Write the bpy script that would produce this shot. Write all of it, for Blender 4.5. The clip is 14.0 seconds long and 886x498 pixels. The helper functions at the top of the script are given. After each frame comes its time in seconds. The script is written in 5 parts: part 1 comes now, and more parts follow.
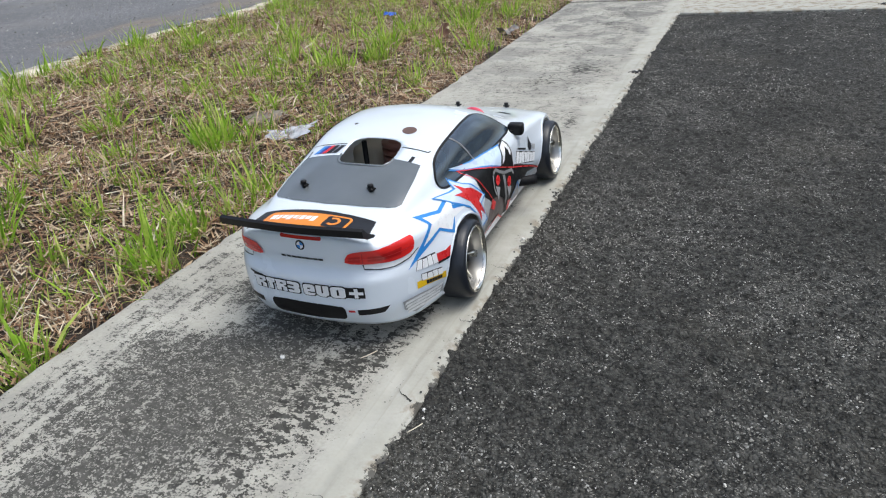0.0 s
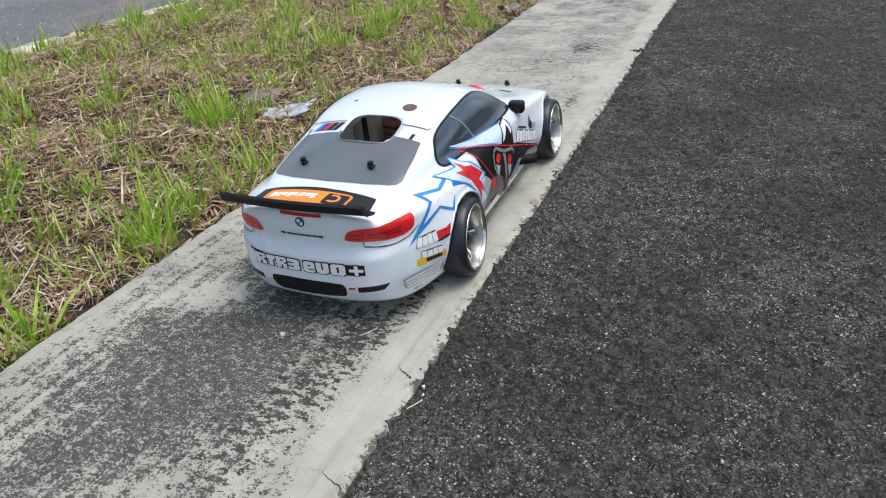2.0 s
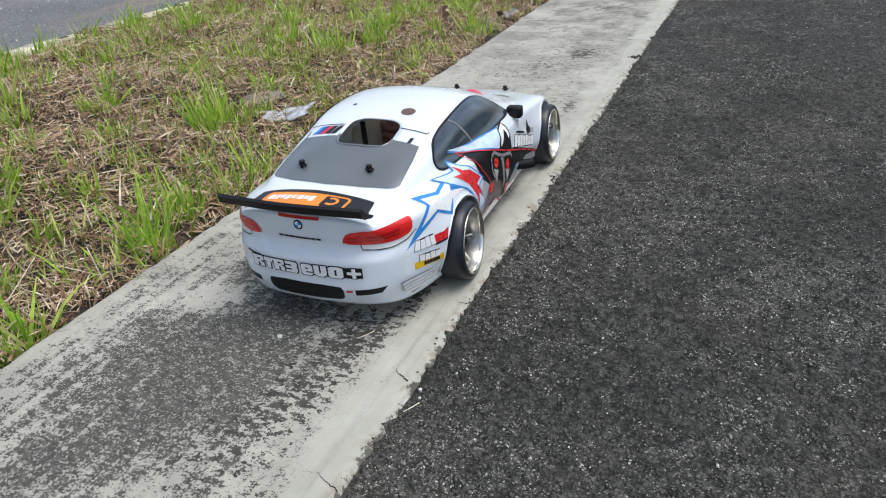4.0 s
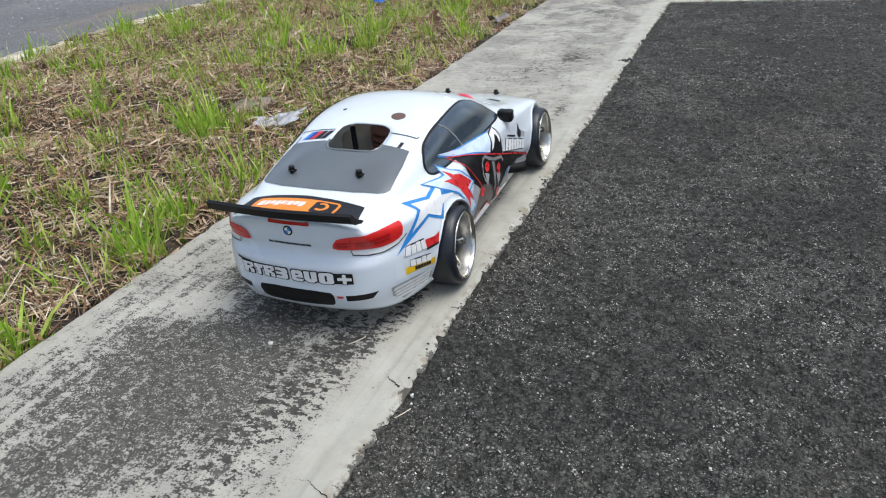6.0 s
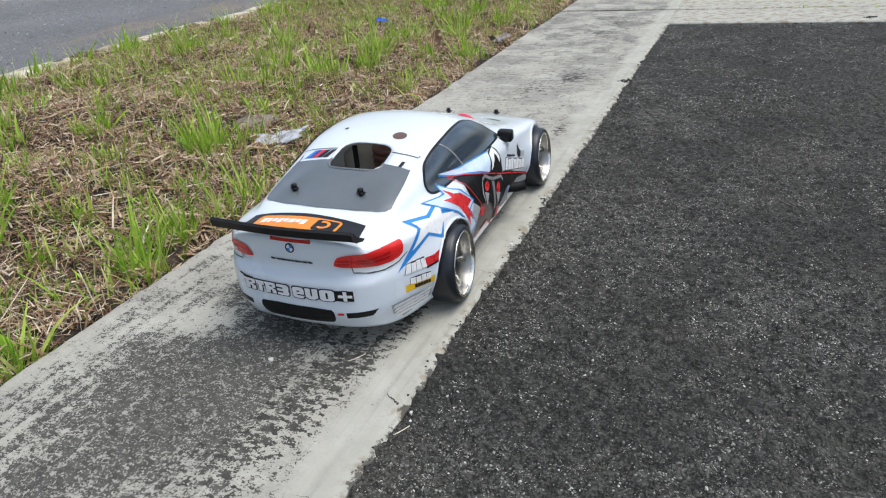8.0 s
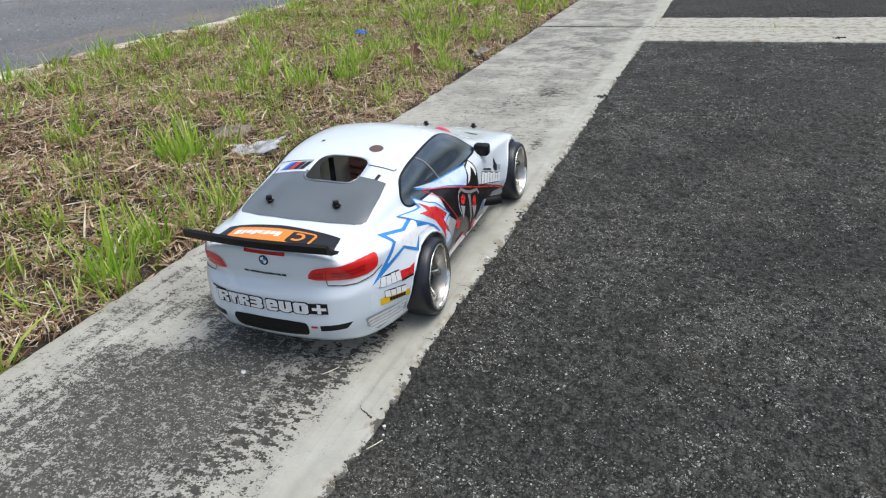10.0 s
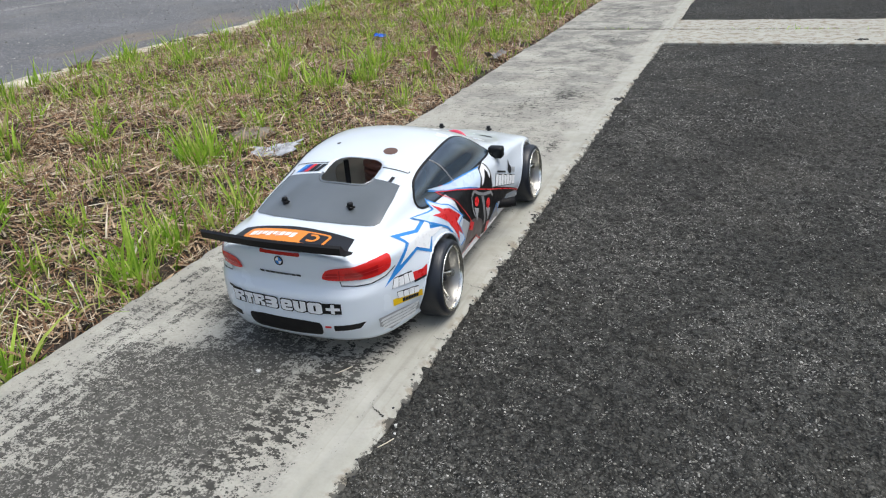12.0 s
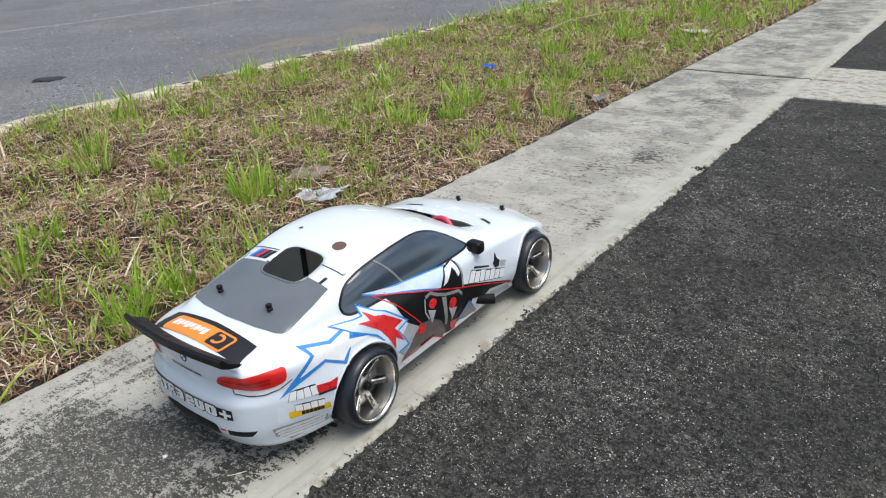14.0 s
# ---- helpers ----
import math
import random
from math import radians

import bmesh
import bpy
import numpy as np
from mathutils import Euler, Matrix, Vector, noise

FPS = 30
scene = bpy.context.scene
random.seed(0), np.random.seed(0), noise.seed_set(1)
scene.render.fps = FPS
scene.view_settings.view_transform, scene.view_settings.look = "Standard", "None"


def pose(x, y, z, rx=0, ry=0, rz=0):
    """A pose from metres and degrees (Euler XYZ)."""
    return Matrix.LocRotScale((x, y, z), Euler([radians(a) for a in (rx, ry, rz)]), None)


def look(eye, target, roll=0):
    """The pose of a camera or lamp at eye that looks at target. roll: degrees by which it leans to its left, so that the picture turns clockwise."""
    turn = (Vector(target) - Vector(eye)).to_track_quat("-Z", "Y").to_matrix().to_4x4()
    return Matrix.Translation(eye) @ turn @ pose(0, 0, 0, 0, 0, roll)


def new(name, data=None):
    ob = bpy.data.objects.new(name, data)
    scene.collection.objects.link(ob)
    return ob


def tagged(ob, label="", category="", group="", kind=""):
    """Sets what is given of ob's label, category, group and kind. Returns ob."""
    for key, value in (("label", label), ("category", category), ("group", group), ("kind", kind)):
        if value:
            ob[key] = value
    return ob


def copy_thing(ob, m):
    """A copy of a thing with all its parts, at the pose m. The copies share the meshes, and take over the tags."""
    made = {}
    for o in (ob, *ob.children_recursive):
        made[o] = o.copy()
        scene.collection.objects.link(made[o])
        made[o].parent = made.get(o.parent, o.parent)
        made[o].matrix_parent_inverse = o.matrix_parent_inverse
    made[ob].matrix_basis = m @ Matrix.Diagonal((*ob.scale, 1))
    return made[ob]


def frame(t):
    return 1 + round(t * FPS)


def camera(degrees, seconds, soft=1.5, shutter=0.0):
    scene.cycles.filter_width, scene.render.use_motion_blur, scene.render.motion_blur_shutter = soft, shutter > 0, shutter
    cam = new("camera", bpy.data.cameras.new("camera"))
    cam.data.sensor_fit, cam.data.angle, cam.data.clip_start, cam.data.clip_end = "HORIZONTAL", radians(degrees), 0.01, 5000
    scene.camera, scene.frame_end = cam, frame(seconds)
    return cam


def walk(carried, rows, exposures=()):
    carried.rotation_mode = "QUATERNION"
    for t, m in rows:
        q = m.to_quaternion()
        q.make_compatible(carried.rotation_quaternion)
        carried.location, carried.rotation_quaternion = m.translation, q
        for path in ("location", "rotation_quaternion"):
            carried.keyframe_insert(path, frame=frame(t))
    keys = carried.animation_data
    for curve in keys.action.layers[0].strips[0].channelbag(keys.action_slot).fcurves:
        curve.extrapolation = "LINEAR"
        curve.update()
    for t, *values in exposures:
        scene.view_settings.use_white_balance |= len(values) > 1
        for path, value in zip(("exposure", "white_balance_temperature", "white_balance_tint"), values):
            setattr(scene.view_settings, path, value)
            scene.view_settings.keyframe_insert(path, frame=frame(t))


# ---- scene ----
from mathutils.bvhtree import BVHTree

cam = camera(65.5, 14.0, soft=1.15)
PATH = [
    (0, (0.187, -0.317, 0.305), (-0.598, 1.274, -0.617), -6.0),
    (0.5, (0.187, -0.318, 0.305), (-0.593, 1.272, -0.625), -6.2),
    (1, (0.186, -0.317, 0.303), (-0.597, 1.254, -0.655), -5.9),
    (1.5, (0.186, -0.318, 0.303), (-0.59, 1.248, -0.669), -5.8),
    (2, (0.186, -0.318, 0.303), (-0.589, 1.249, -0.669), -5.8),
    (2.5, (0.187, -0.318, 0.304), (-0.591, 1.246, -0.67), -5.7),
    (3, (0.187, -0.318, 0.303), (-0.59, 1.251, -0.664), -5.7),
    (3.5, (0.186, -0.32, 0.303), (-0.586, 1.254, -0.66), -5.3),
    (6, (0.188, -0.317, 0.302), (-0.568, 1.272, -0.649), -5.5),
    (6.5, (0.188, -0.32, 0.305), (-0.585, 1.282, -0.61), -5.3),
    (7, (0.189, -0.321, 0.307), (-0.577, 1.29, -0.597), -4.9),
    (7.5, (0.189, -0.321, 0.307), (-0.572, 1.292, -0.599), -4.9),
    (8, (0.19, -0.321, 0.306), (-0.571, 1.29, -0.603), -5.0),
    (8.5, (0.19, -0.32, 0.305), (-0.565, 1.292, -0.608), -4.8),
    (9, (0.192, -0.32, 0.306), (-0.519, 1.316, -0.597), -3.9),
    (11.5, (0.193, -0.322, 0.308), (-0.515, 1.333, -0.565), -3.5),
    (12, (0.199, -0.323, 0.309), (-0.559, 1.308, -0.565), -4.1),
    (12.2, (0.203, -0.320, 0.311), (-0.628, 1.265, -0.581), -5.1),
    (12.5, (0.217, -0.317, 0.315), (-0.648, 1.229, -0.613), -6.7),
    (12.7, (0.229, -0.303, 0.334), (-0.654, 1.223, -0.610), -4.5),
    (13, (0.246, -0.273, 0.349), (-0.764, 1.171, -0.597), -3.8),
    (13.2, (0.259, -0.249, 0.364), (-0.787, 1.194, -0.544), -4.1),
    (13.5, (0.283, -0.218, 0.365), (-0.811, 1.23, -0.473), -4.2),
    (13.7, (0.299, -0.199, 0.370), (-0.810, 1.237, -0.471), -3.5),
    (14, (0.322, -0.172, 0.367), (-0.819, 1.233, -0.483), -3.2),
]
walk(cam, [(t, look(e, a, r)) for t, e, a, r in PATH], exposures=[(0.0, 0.27, 6310, 7), (9.0, 0.27, 6320, 7), (12.0, 0.27, 6420, 7), (14.0, 0.27, 6450, 7)])

# ---- sky and light: bright overcast afternoon ----
world = bpy.data.worlds.new("overcast_sky")
scene.world = world
world.use_nodes = True
wn, wl = world.node_tree.nodes, world.node_tree.links
sky = wn.new("ShaderNodeTexSky")
sky.sky_type, sky.sun_disc = "NISHITA", False
sky.sun_elevation, sky.sun_rotation = radians(70), radians(77)
sky.air_density, sky.dust_density, sky.ozone_density = 1.0, 4.0, 1.0
grey = wn.new("ShaderNodeHueSaturation")
grey.inputs["Saturation"].default_value = 0.8
wl.new(sky.outputs[0], grey.inputs["Color"])
cloud = wn.new("ShaderNodeTexNoise")
cloud.inputs["Scale"].default_value, cloud.inputs["Detail"].default_value = 4.5, 5.0
wl.new(wn.new("ShaderNodeTexCoord").outputs["Generated"], cloud.inputs["Vector"])
cover = wn.new("ShaderNodeMapRange")
cover.inputs["From Min"].default_value, cover.inputs["From Max"].default_value = 0.36, 0.64
cover.inputs["To Min"].default_value, cover.inputs["To Max"].default_value = 0.6, 1.4
wl.new(cloud.outputs[0], cover.inputs["Value"])
wl.new(cover.outputs[0], grey.inputs["Value"])
wl.new(grey.outputs[0], wn["Background"].inputs["Color"])
wn["Background"].inputs["Strength"].default_value = 0.15

sun_data = bpy.data.lights.new("sun", "SUN")
sun_data.energy, sun_data.angle, sun_data.color = 1.5, radians(40), (1.0, 0.98, 0.95)
sun = new("sun", sun_data)
sun.matrix_world = look((1.3, 0.3, 4.0), (0, 0, 0))


# ---- material helpers ----
def N(m, kind, **inputs):
    n = m.node_tree.nodes.new(kind)
    for key, value in inputs.items():
        if key.startswith("_"):
            if key == "_op": n.operation = value
            if key == "_blend": n.blend_type = value
            if key == "_feature": n.feature = value
            continue
        k = int(key[1:]) if key[0] == "i" and key[1:].isdigit() else key.replace("_", " ")
        if isinstance(value, bpy.types.NodeSocket):
            m.node_tree.links.new(value, n.inputs[k])
        else:
            n.inputs[k].default_value = value
    return n


def math_node(m, op, a, b=0.0, c=0.0, clamp=False):
    n = N(m, "ShaderNodeMath", _op=op, i0=a, i1=b, i2=c)
    n.use_clamp = clamp
    return n.outputs[0]


def step(m, v, lo, hi, to0=0.0, to1=1.0):
    n = N(m, "ShaderNodeMapRange", Value=v)
    n.interpolation_type = "SMOOTHSTEP"
    for k, x in (("From Min", lo), ("From Max", hi), ("To Min", to0), ("To Max", to1)):
        if isinstance(x, bpy.types.NodeSocket): m.node_tree.links.new(x, n.inputs[k])
        else: n.inputs[k].default_value = x
    return n.outputs[0]


def mix(m, f, a, b, blend="MIX"):
    n = m.node_tree.nodes.new("ShaderNodeMix")
    n.data_type, n.blend_type = "RGBA", blend
    for k, x in ((0, f), (6, a), (7, b)):
        if isinstance(x, bpy.types.NodeSocket): m.node_tree.links.new(x, n.inputs[k])
        else: n.inputs[k].default_value = (*x, 1) if isinstance(x, tuple) and len(x) == 3 else x
    return n.outputs[2]


def ramp(m, f, stops):
    n = m.node_tree.nodes.new("ShaderNodeValToRGB")
    m.node_tree.links.new(f, n.inputs[0])
    e = n.color_ramp.elements
    while len(e) < len(stops): e.new(0.5)
    for el, (p, c) in zip(e, stops):
        el.position, el.color = p, (*c, 1)
    return n.outputs[0]


def fac_noise(m, co, scale, detail=3.0, rough=0.55, dist=0.0):
    return N(m, "ShaderNodeTexNoise", Vector=co, Scale=scale, Detail=detail, Roughness=rough, Distortion=dist).outputs[0]


def blank(name):
    m = bpy.data.materials.new(name)
    m.use_nodes = True
    b = m.node_tree.nodes["Principled BSDF"]
    co = m.node_tree.nodes.new("ShaderNodeTexCoord").outputs["Object"]
    return m, b, co, m.node_tree.links


def bump(m, b, h, strength, distance):
    n = N(m, "ShaderNodeBump", Height=h, Strength=strength, Distance=distance)
    m.node_tree.links.new(n.outputs[0], b.inputs["Normal"])


def plain(name, col, rough=0.4, metal=0.0, coat=0.0, var=0.08, scale=60.0, spec=0.5, bumpy=0.0):
    """A surface of one colour with a little mottling and uneven gloss."""
    m, b, co, L = blank(name)
    f = fac_noise(m, co, scale)
    c = mix(m, f, tuple(x * (1 - var) for x in col), tuple(min(1, x * (1 + var)) for x in col))
    L.new(c, b.inputs["Base Color"])
    L.new(step(m, fac_noise(m, co, scale * 2.3), 0.3, 0.7, max(0, rough - 0.05), min(1, rough + 0.07)), b.inputs["Roughness"])
    b.inputs["Metallic"].default_value = metal
    b.inputs["Coat Weight"].default_value = coat
    b.inputs["Specular IOR Level"].default_value = spec
    if bumpy: bump(m, b, fac_noise(m, co, scale * 6), bumpy, 0.0006)
    return m


# mould on the strip: x, y, reach across and along, how much of the surface it covers
# spots under the car's rear left hold mould and its painted contact shade
MOULD_NEAR = [(-0.20, -0.01, 0.07, 0.055, 0.5), (-0.13, 0.015, 0.05, 0.06, 0.5), (-0.22, -0.06, 0.06, 0.05, 0.22), (-0.14, -0.06, 0.055, 0.06, 0.4),
              (-0.18, -0.12, 0.08, 0.06, 0.36), (-0.145, 0.075, 0.04, 0.05, 0.45), (-0.20, 0.105, 0.035, 0.035, 0.42), (-0.165, 0.14, 0.04, 0.04, 0.46),
              (-0.265, 0.09, 0.035, 0.04, 0.2), (-0.22, 0.21, 0.07, 0.06, 0.16), (-0.225, 0.045, 0.03, 0.02, -0.4), (-0.075, 0.18, 0.04, 0.035, -0.1), (-0.16, -0.3, 0.12, 0.12, 0.35)]
# thicker black flakes beside it
FLAKES = [(-0.068, -0.02, 0.03, 0.05, 0.38), (-0.06, 0.045, 0.032, 0.035, 0.38), (-0.043, 0.11, 0.014, 0.035, 0.46), (-0.085, -0.10, 0.035, 0.06, 0.3), (-0.13, 0.24, 0.05, 0.03, 0.4),
          (-0.18, 0.13, 0.08, 0.06, 0.12), (-0.03, 0.37, 0.012, 0.03, 0.4), (-0.10, 0.90, 0.03, 0.05, 0.45), (-0.15, 0.82, 0.04, 0.05, 0.3), (-0.035, 0.70, 0.015, 0.05, 0.35), (-0.05, 0.60, 0.015, 0.03, 0.3), (-0.16, 1.05, 0.1, 0.1, 0.12)]
MOULD_FAR = [(-0.13, 1.30, 0.06, 0.10, 0.16), (-0.12, 1.47, 0.07, 0.08, 0.2), (-0.20, 2.0, 0.08, 0.12, 0.22), (-0.12, 2.5, 0.06, 0.2, 0.26),
             (-0.22, 3.0, 0.1, 0.4, 0.25), (0.3, 1.622, 0.9, 0.012, 0.4), (-0.24, 0.34, 0.04, 0.1, 0.1)]


def make_concrete():
    m, b, co, L = blank("weathered_concrete")
    xyz = N(m, "ShaderNodeSeparateXYZ", Vector=co)
    X, Y = xyz.outputs[0], xyz.outputs[1]
    add, mul, less = (lambda a, b: math_node(m, "ADD", a, b)), (lambda a, b: math_node(m, "MULTIPLY", a, b)), (lambda a, b: math_node(m, "SUBTRACT", a, b))
    base = ramp(m, fac_noise(m, co, 9, 5, 0.6), [(0.3, (0.32, 0.308, 0.268)), (0.5, (0.395, 0.382, 0.333)), (0.7, (0.47, 0.457, 0.402))])
    base = mix(m, step(m, fac_noise(m, co, 420, 2), 0.35, 0.75, 0, 0.35), base, (0.24, 0.235, 0.215))
    # the trowelled mortar band along the asphalt edge, a little creamier
    wander = mul(less(fac_noise(m, co, 10, 3), 0.5), 0.06)
    band = step(m, add(X, wander), -0.046, -0.026)
    base = mix(m, mul(band, 0.75), base, ramp(m, fac_noise(m, co, 30, 4), [(0.35, (0.37, 0.365, 0.315)), (0.65, (0.44, 0.435, 0.39))]))
    drawn = N(m, "ShaderNodeMapping", Vector=co, Scale=(1.0, 0.03, 1.0)).outputs[0]
    edging = mul(band, step(m, X, 0.02, 0.01))
    base = mix(m, mul(edging, step(m, fac_noise(m, drawn, 130, 3, 0.6), 0.52, 0.66, 0, 0.35)), base, (0.27, 0.26, 0.22))
    grime = mul(step(m, X, -0.014, 0.0), step(m, fac_noise(m, co, 55, 4, 0.65), 0.47, 0.63, 0, 0.7))
    base = mix(m, grime, base, (0.21, 0.165, 0.11))
    tar = mul(step(m, add(X, mul(less(fac_noise(m, co, 90, 5, 0.75), 0.5), 0.03)), -0.0012, 0.0004), mul(step(m, Y, 1.432, 1.425), 0.85))
    base = mix(m, tar, base, (0.06, 0.058, 0.052))
    # smooth grey film, mostly further along
    scrub = N(m, "ShaderNodeMapping", Vector=co, Rotation=(0, 0, radians(-25)), Scale=(0.3, 1.3, 1.0)).outputs[0]
    worn = add(mul(fac_noise(m, co, 13, 6, 0.7), 0.72), mul(fac_noise(m, scrub, 75, 5, 0.72), 0.28))
    film = mul(step(m, worn, 0.475, 0.545), step(m, Y, 0.4, 1.35, 0.15, 0.62))
    base = mix(m, mul(film, less(1.0, band)), base, (0.155, 0.155, 0.148))
    # black mould: how much of the surface it covers, and a grain that decides where
    def spread(places, total):
        for sx, sy, rx, ry, a in places:
            dx, dy = math_node(m, "DIVIDE", less(X, sx), rx), math_node(m, "DIVIDE", less(Y, sy), ry)
            total = add(total, mul(math_node(m, "EXPONENT", mul(add(mul(dx, dx), mul(dy, dy)), -1.0)), a))
        return less(total, mul(band, 0.3))
    cover = spread(MOULD_NEAR + MOULD_FAR, add(step(m, Y, 0.4, 0.8, 0.19, 0.22), mul(less(fac_noise(m, co, 15, 4, 0.6), 0.5), 0.7)))
    cover = less(cover, step(m, X, -0.285, -0.305, 0, 0.14))
    trowel = N(m, "ShaderNodeMapping", Vector=co, Scale=(1.0, 0.09, 1.0)).outputs[0]
    cover = add(cover, mul(less(fac_noise(m, trowel, 115, 3, 0.6), 0.5), mul(step(m, X, 0.02, 0.0), step(m, Y, 0.2, 0.6, 1.6, 0.5))))
    blotch = N(m, "ShaderNodeMapping", Vector=co, Rotation=(0, 0, radians(-38)), Scale=(0.55, 1.2, 1.0)).outputs[0]
    cover = add(cover, mul(less(fac_noise(m, blotch, 80, 4, 0.65), 0.5), 1.5))
    cover = math_node(m, "MINIMUM", cover, 0.70)
    stretched = N(m, "ShaderNodeMapping", Vector=co, Rotation=(0, 0, radians(-38)), Scale=(0.7, 1.3, 1.0)).outputs[0]
    sand = N(m, "ShaderNodeSeparateColor", Color=N(m, "ShaderNodeTexVoronoi", Vector=co, Scale=880.0).outputs["Color"]).outputs[0]
    grain = add(add(mul(fac_noise(m, co, 480, 4, 0.75), 0.42), mul(sand, 0.17)), mul(fac_noise(m, stretched, 200, 4, 0.65), 0.41))
    pepper = step(m, less(grain, add(0.5, mul(less(0.5, cover), 0.36))), -0.035, 0.05)
    flaked = spread(FLAKES, add(0.15, mul(less(fac_noise(m, co, 22, 3), 0.5), 0.35)))
    flake = step(m, less(add(mul(fac_noise(m, stretched, 140, 4, 0.68), 0.75), mul(fac_noise(m, co, 520, 2), 0.25)), add(0.5, mul(less(0.5, flaked), 0.34))), -0.012, 0.02)
    mould = math_node(m, "MAXIMUM", mul(pepper, 0.92), flake)
    haze = step(m, cover, 0.25, 0.65, 0, 0.26)
    base = mix(m, haze, base, (0.22, 0.215, 0.195))
    base = mix(m, mul(mould, 0.93), base, mix(m, step(m, fac_noise(m, co, 130, 3), 0.35, 0.65), (0.019, 0.0188, 0.0175), (0.058, 0.057, 0.052)))
    L.new(base, b.inputs["Base Color"])
    b.inputs["Roughness"].default_value = 0.88
    b.inputs["Specular IOR Level"].default_value = 0.15
    h = add(mul(fac_noise(m, co, 300, 4), 0.6), add(mul(mould, 0.25), mul(fac_noise(m, drawn, 130, 3), mul(edging, 0.7))))
    bump(m, b, h, 0.5, 0.0012)
    return m


def make_asphalt(name, dark, light, size, share, relief=1.0):
    """Rolled asphalt: tarry lumps of that size in metres, with pale stone chips worn bare in drifts."""
    m, b, co, L = blank(name)
    add, mul, less = (lambda a, b: math_node(m, "ADD", a, b)), (lambda a, b: math_node(m, "MULTIPLY", a, b)), (lambda a, b: math_node(m, "SUBTRACT", a, b))
    k = 1.0 / size
    wob = N(m, "ShaderNodeVectorMath", _op="SCALE", i0=N(m, "ShaderNodeTexNoise", Vector=co, Scale=k * 0.9).outputs["Color"], Scale=1.3 * size).outputs[0]
    at = N(m, "ShaderNodeVectorMath", _op="ADD", i0=co, i1=wob).outputs[0]
    def stones(scale):
        v = N(m, "ShaderNodeTexVoronoi", Vector=at, Scale=scale)
        c = N(m, "ShaderNodeSeparateColor", Color=v.outputs["Color"])
        return v.outputs["Distance"], c.outputs[0], c.outputs[1]
    d0, r0, g0 = stones(k)
    col = ramp(m, r0, [(0.0, tuple(0.65 * c for c in dark)), (0.5, dark), (0.85, tuple(1.3 * c for c in dark)), (1.0, tuple(1.9 * c for c in dark))])
    col = mix(m, step(m, fac_noise(m, co, k * 2.2, 2, 0.6), 0.42, 0.7, 0, 0.35), col, tuple(2.2 * c for c in dark))
    # drifts of bare chips at two scales
    drift = add(mul(fac_noise(m, co, 0.016 * k, 4, 0.65), 0.6), mul(fac_noise(m, co, 0.10 * k, 3, 0.6), 0.4))
    more = step(m, drift, 0.38, 0.64, -1.0 * share, 2.4 * share)
    pale = tuple(0.5 * c for c in light)
    for scale, part_of, reach in ((k * 1.5, 1.0, 0.46), (k * 0.62, 0.35, 0.24), (k * 2.6, 1.1, 0.5)):
        d, r, g = stones(scale)
        chosen = step(m, add(r, mul(more, part_of)), 1.0 - share * part_of, 1.02 - share * part_of)
        chip = mul(chosen, step(m, d, reach, reach * 0.6))
        col = mix(m, chip, col, mix(m, mul(g, g), pale, light))
    # deep gaps between the lumps, with their shade painted in as near-black
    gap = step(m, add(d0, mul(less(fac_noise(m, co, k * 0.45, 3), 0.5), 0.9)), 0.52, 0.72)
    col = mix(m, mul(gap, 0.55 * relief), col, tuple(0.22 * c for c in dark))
    # clods: shade painted into the hollows, the tops coloured lighter
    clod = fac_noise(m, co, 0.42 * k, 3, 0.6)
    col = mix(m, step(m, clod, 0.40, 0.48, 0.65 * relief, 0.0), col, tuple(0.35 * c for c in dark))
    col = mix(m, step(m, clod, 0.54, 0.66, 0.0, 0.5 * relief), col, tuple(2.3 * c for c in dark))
    tone = fac_noise(m, co, 0.009 * k, 4, 0.6)
    col = mix(m, step(m, tone, 0.35, 0.65, 0.34, 0.0), col, tuple(0.5 * c for c in dark))
    col = mix(m, step(m, fac_noise(m, co, 0.013 * k, 3), 0.5, 0.7, 0, 0.22), col, (1.7 * dark[0], 1.6 * dark[1], 1.4 * dark[2]))
    L.new(col, b.inputs["Base Color"])
    b.inputs["Roughness"].default_value = 0.8
    b.inputs["Specular IOR Level"].default_value = 0.17
    h = less(less(mul(r0, 0.5), mul(d0, 0.7)), mul(gap, 0.5))
    bump(m, b, h, 1.0 * relief, size)
    return m


def make_soil():
    m, b, co, L = blank("dark_soil")
    c = ramp(m, fac_noise(m, co, 34, 5, 0.65), [(0.3, (0.016, 0.012, 0.009)), (0.5, (0.045, 0.033, 0.025)), (0.72, (0.13, 0.095, 0.068))])
    c = mix(m, step(m, fac_noise(m, co, 5, 3), 0.4, 0.65, 0, 0.5), c, (0.10, 0.075, 0.054))
    L.new(c, b.inputs["Base Color"])
    b.inputs["Roughness"].default_value = 0.95
    bump(m, b, fac_noise(m, co, 160, 5), 1.0, 0.010)
    return m


def make_blade(name, stops, rough=0.55, trans=0.0):
    m, b, co, L = blank(name)
    rnd = N(m, "ShaderNodeNewGeometry").outputs["Random Per Island"]
    c = ramp(m, rnd, stops)
    c = mix(m, step(m, fac_noise(m, co, 90, 3), 0.3, 0.7, 0, 0.35), c, tuple(0.5 * x for x in stops[0][1]))
    L.new(c, b.inputs["Base Color"])
    b.inputs["Roughness"].default_value = rough
    b.inputs["Specular IOR Level"].default_value = 0.3
    if trans:
        t = N(m, "ShaderNodeBsdfTranslucent", Color=c)
        mx = N(m, "ShaderNodeMixShader", Fac=trans, i1=b.outputs[0], i2=t.outputs[0])
        L.new(mx.outputs[0], m.node_tree.nodes["Material Output"].inputs[0])
    return m


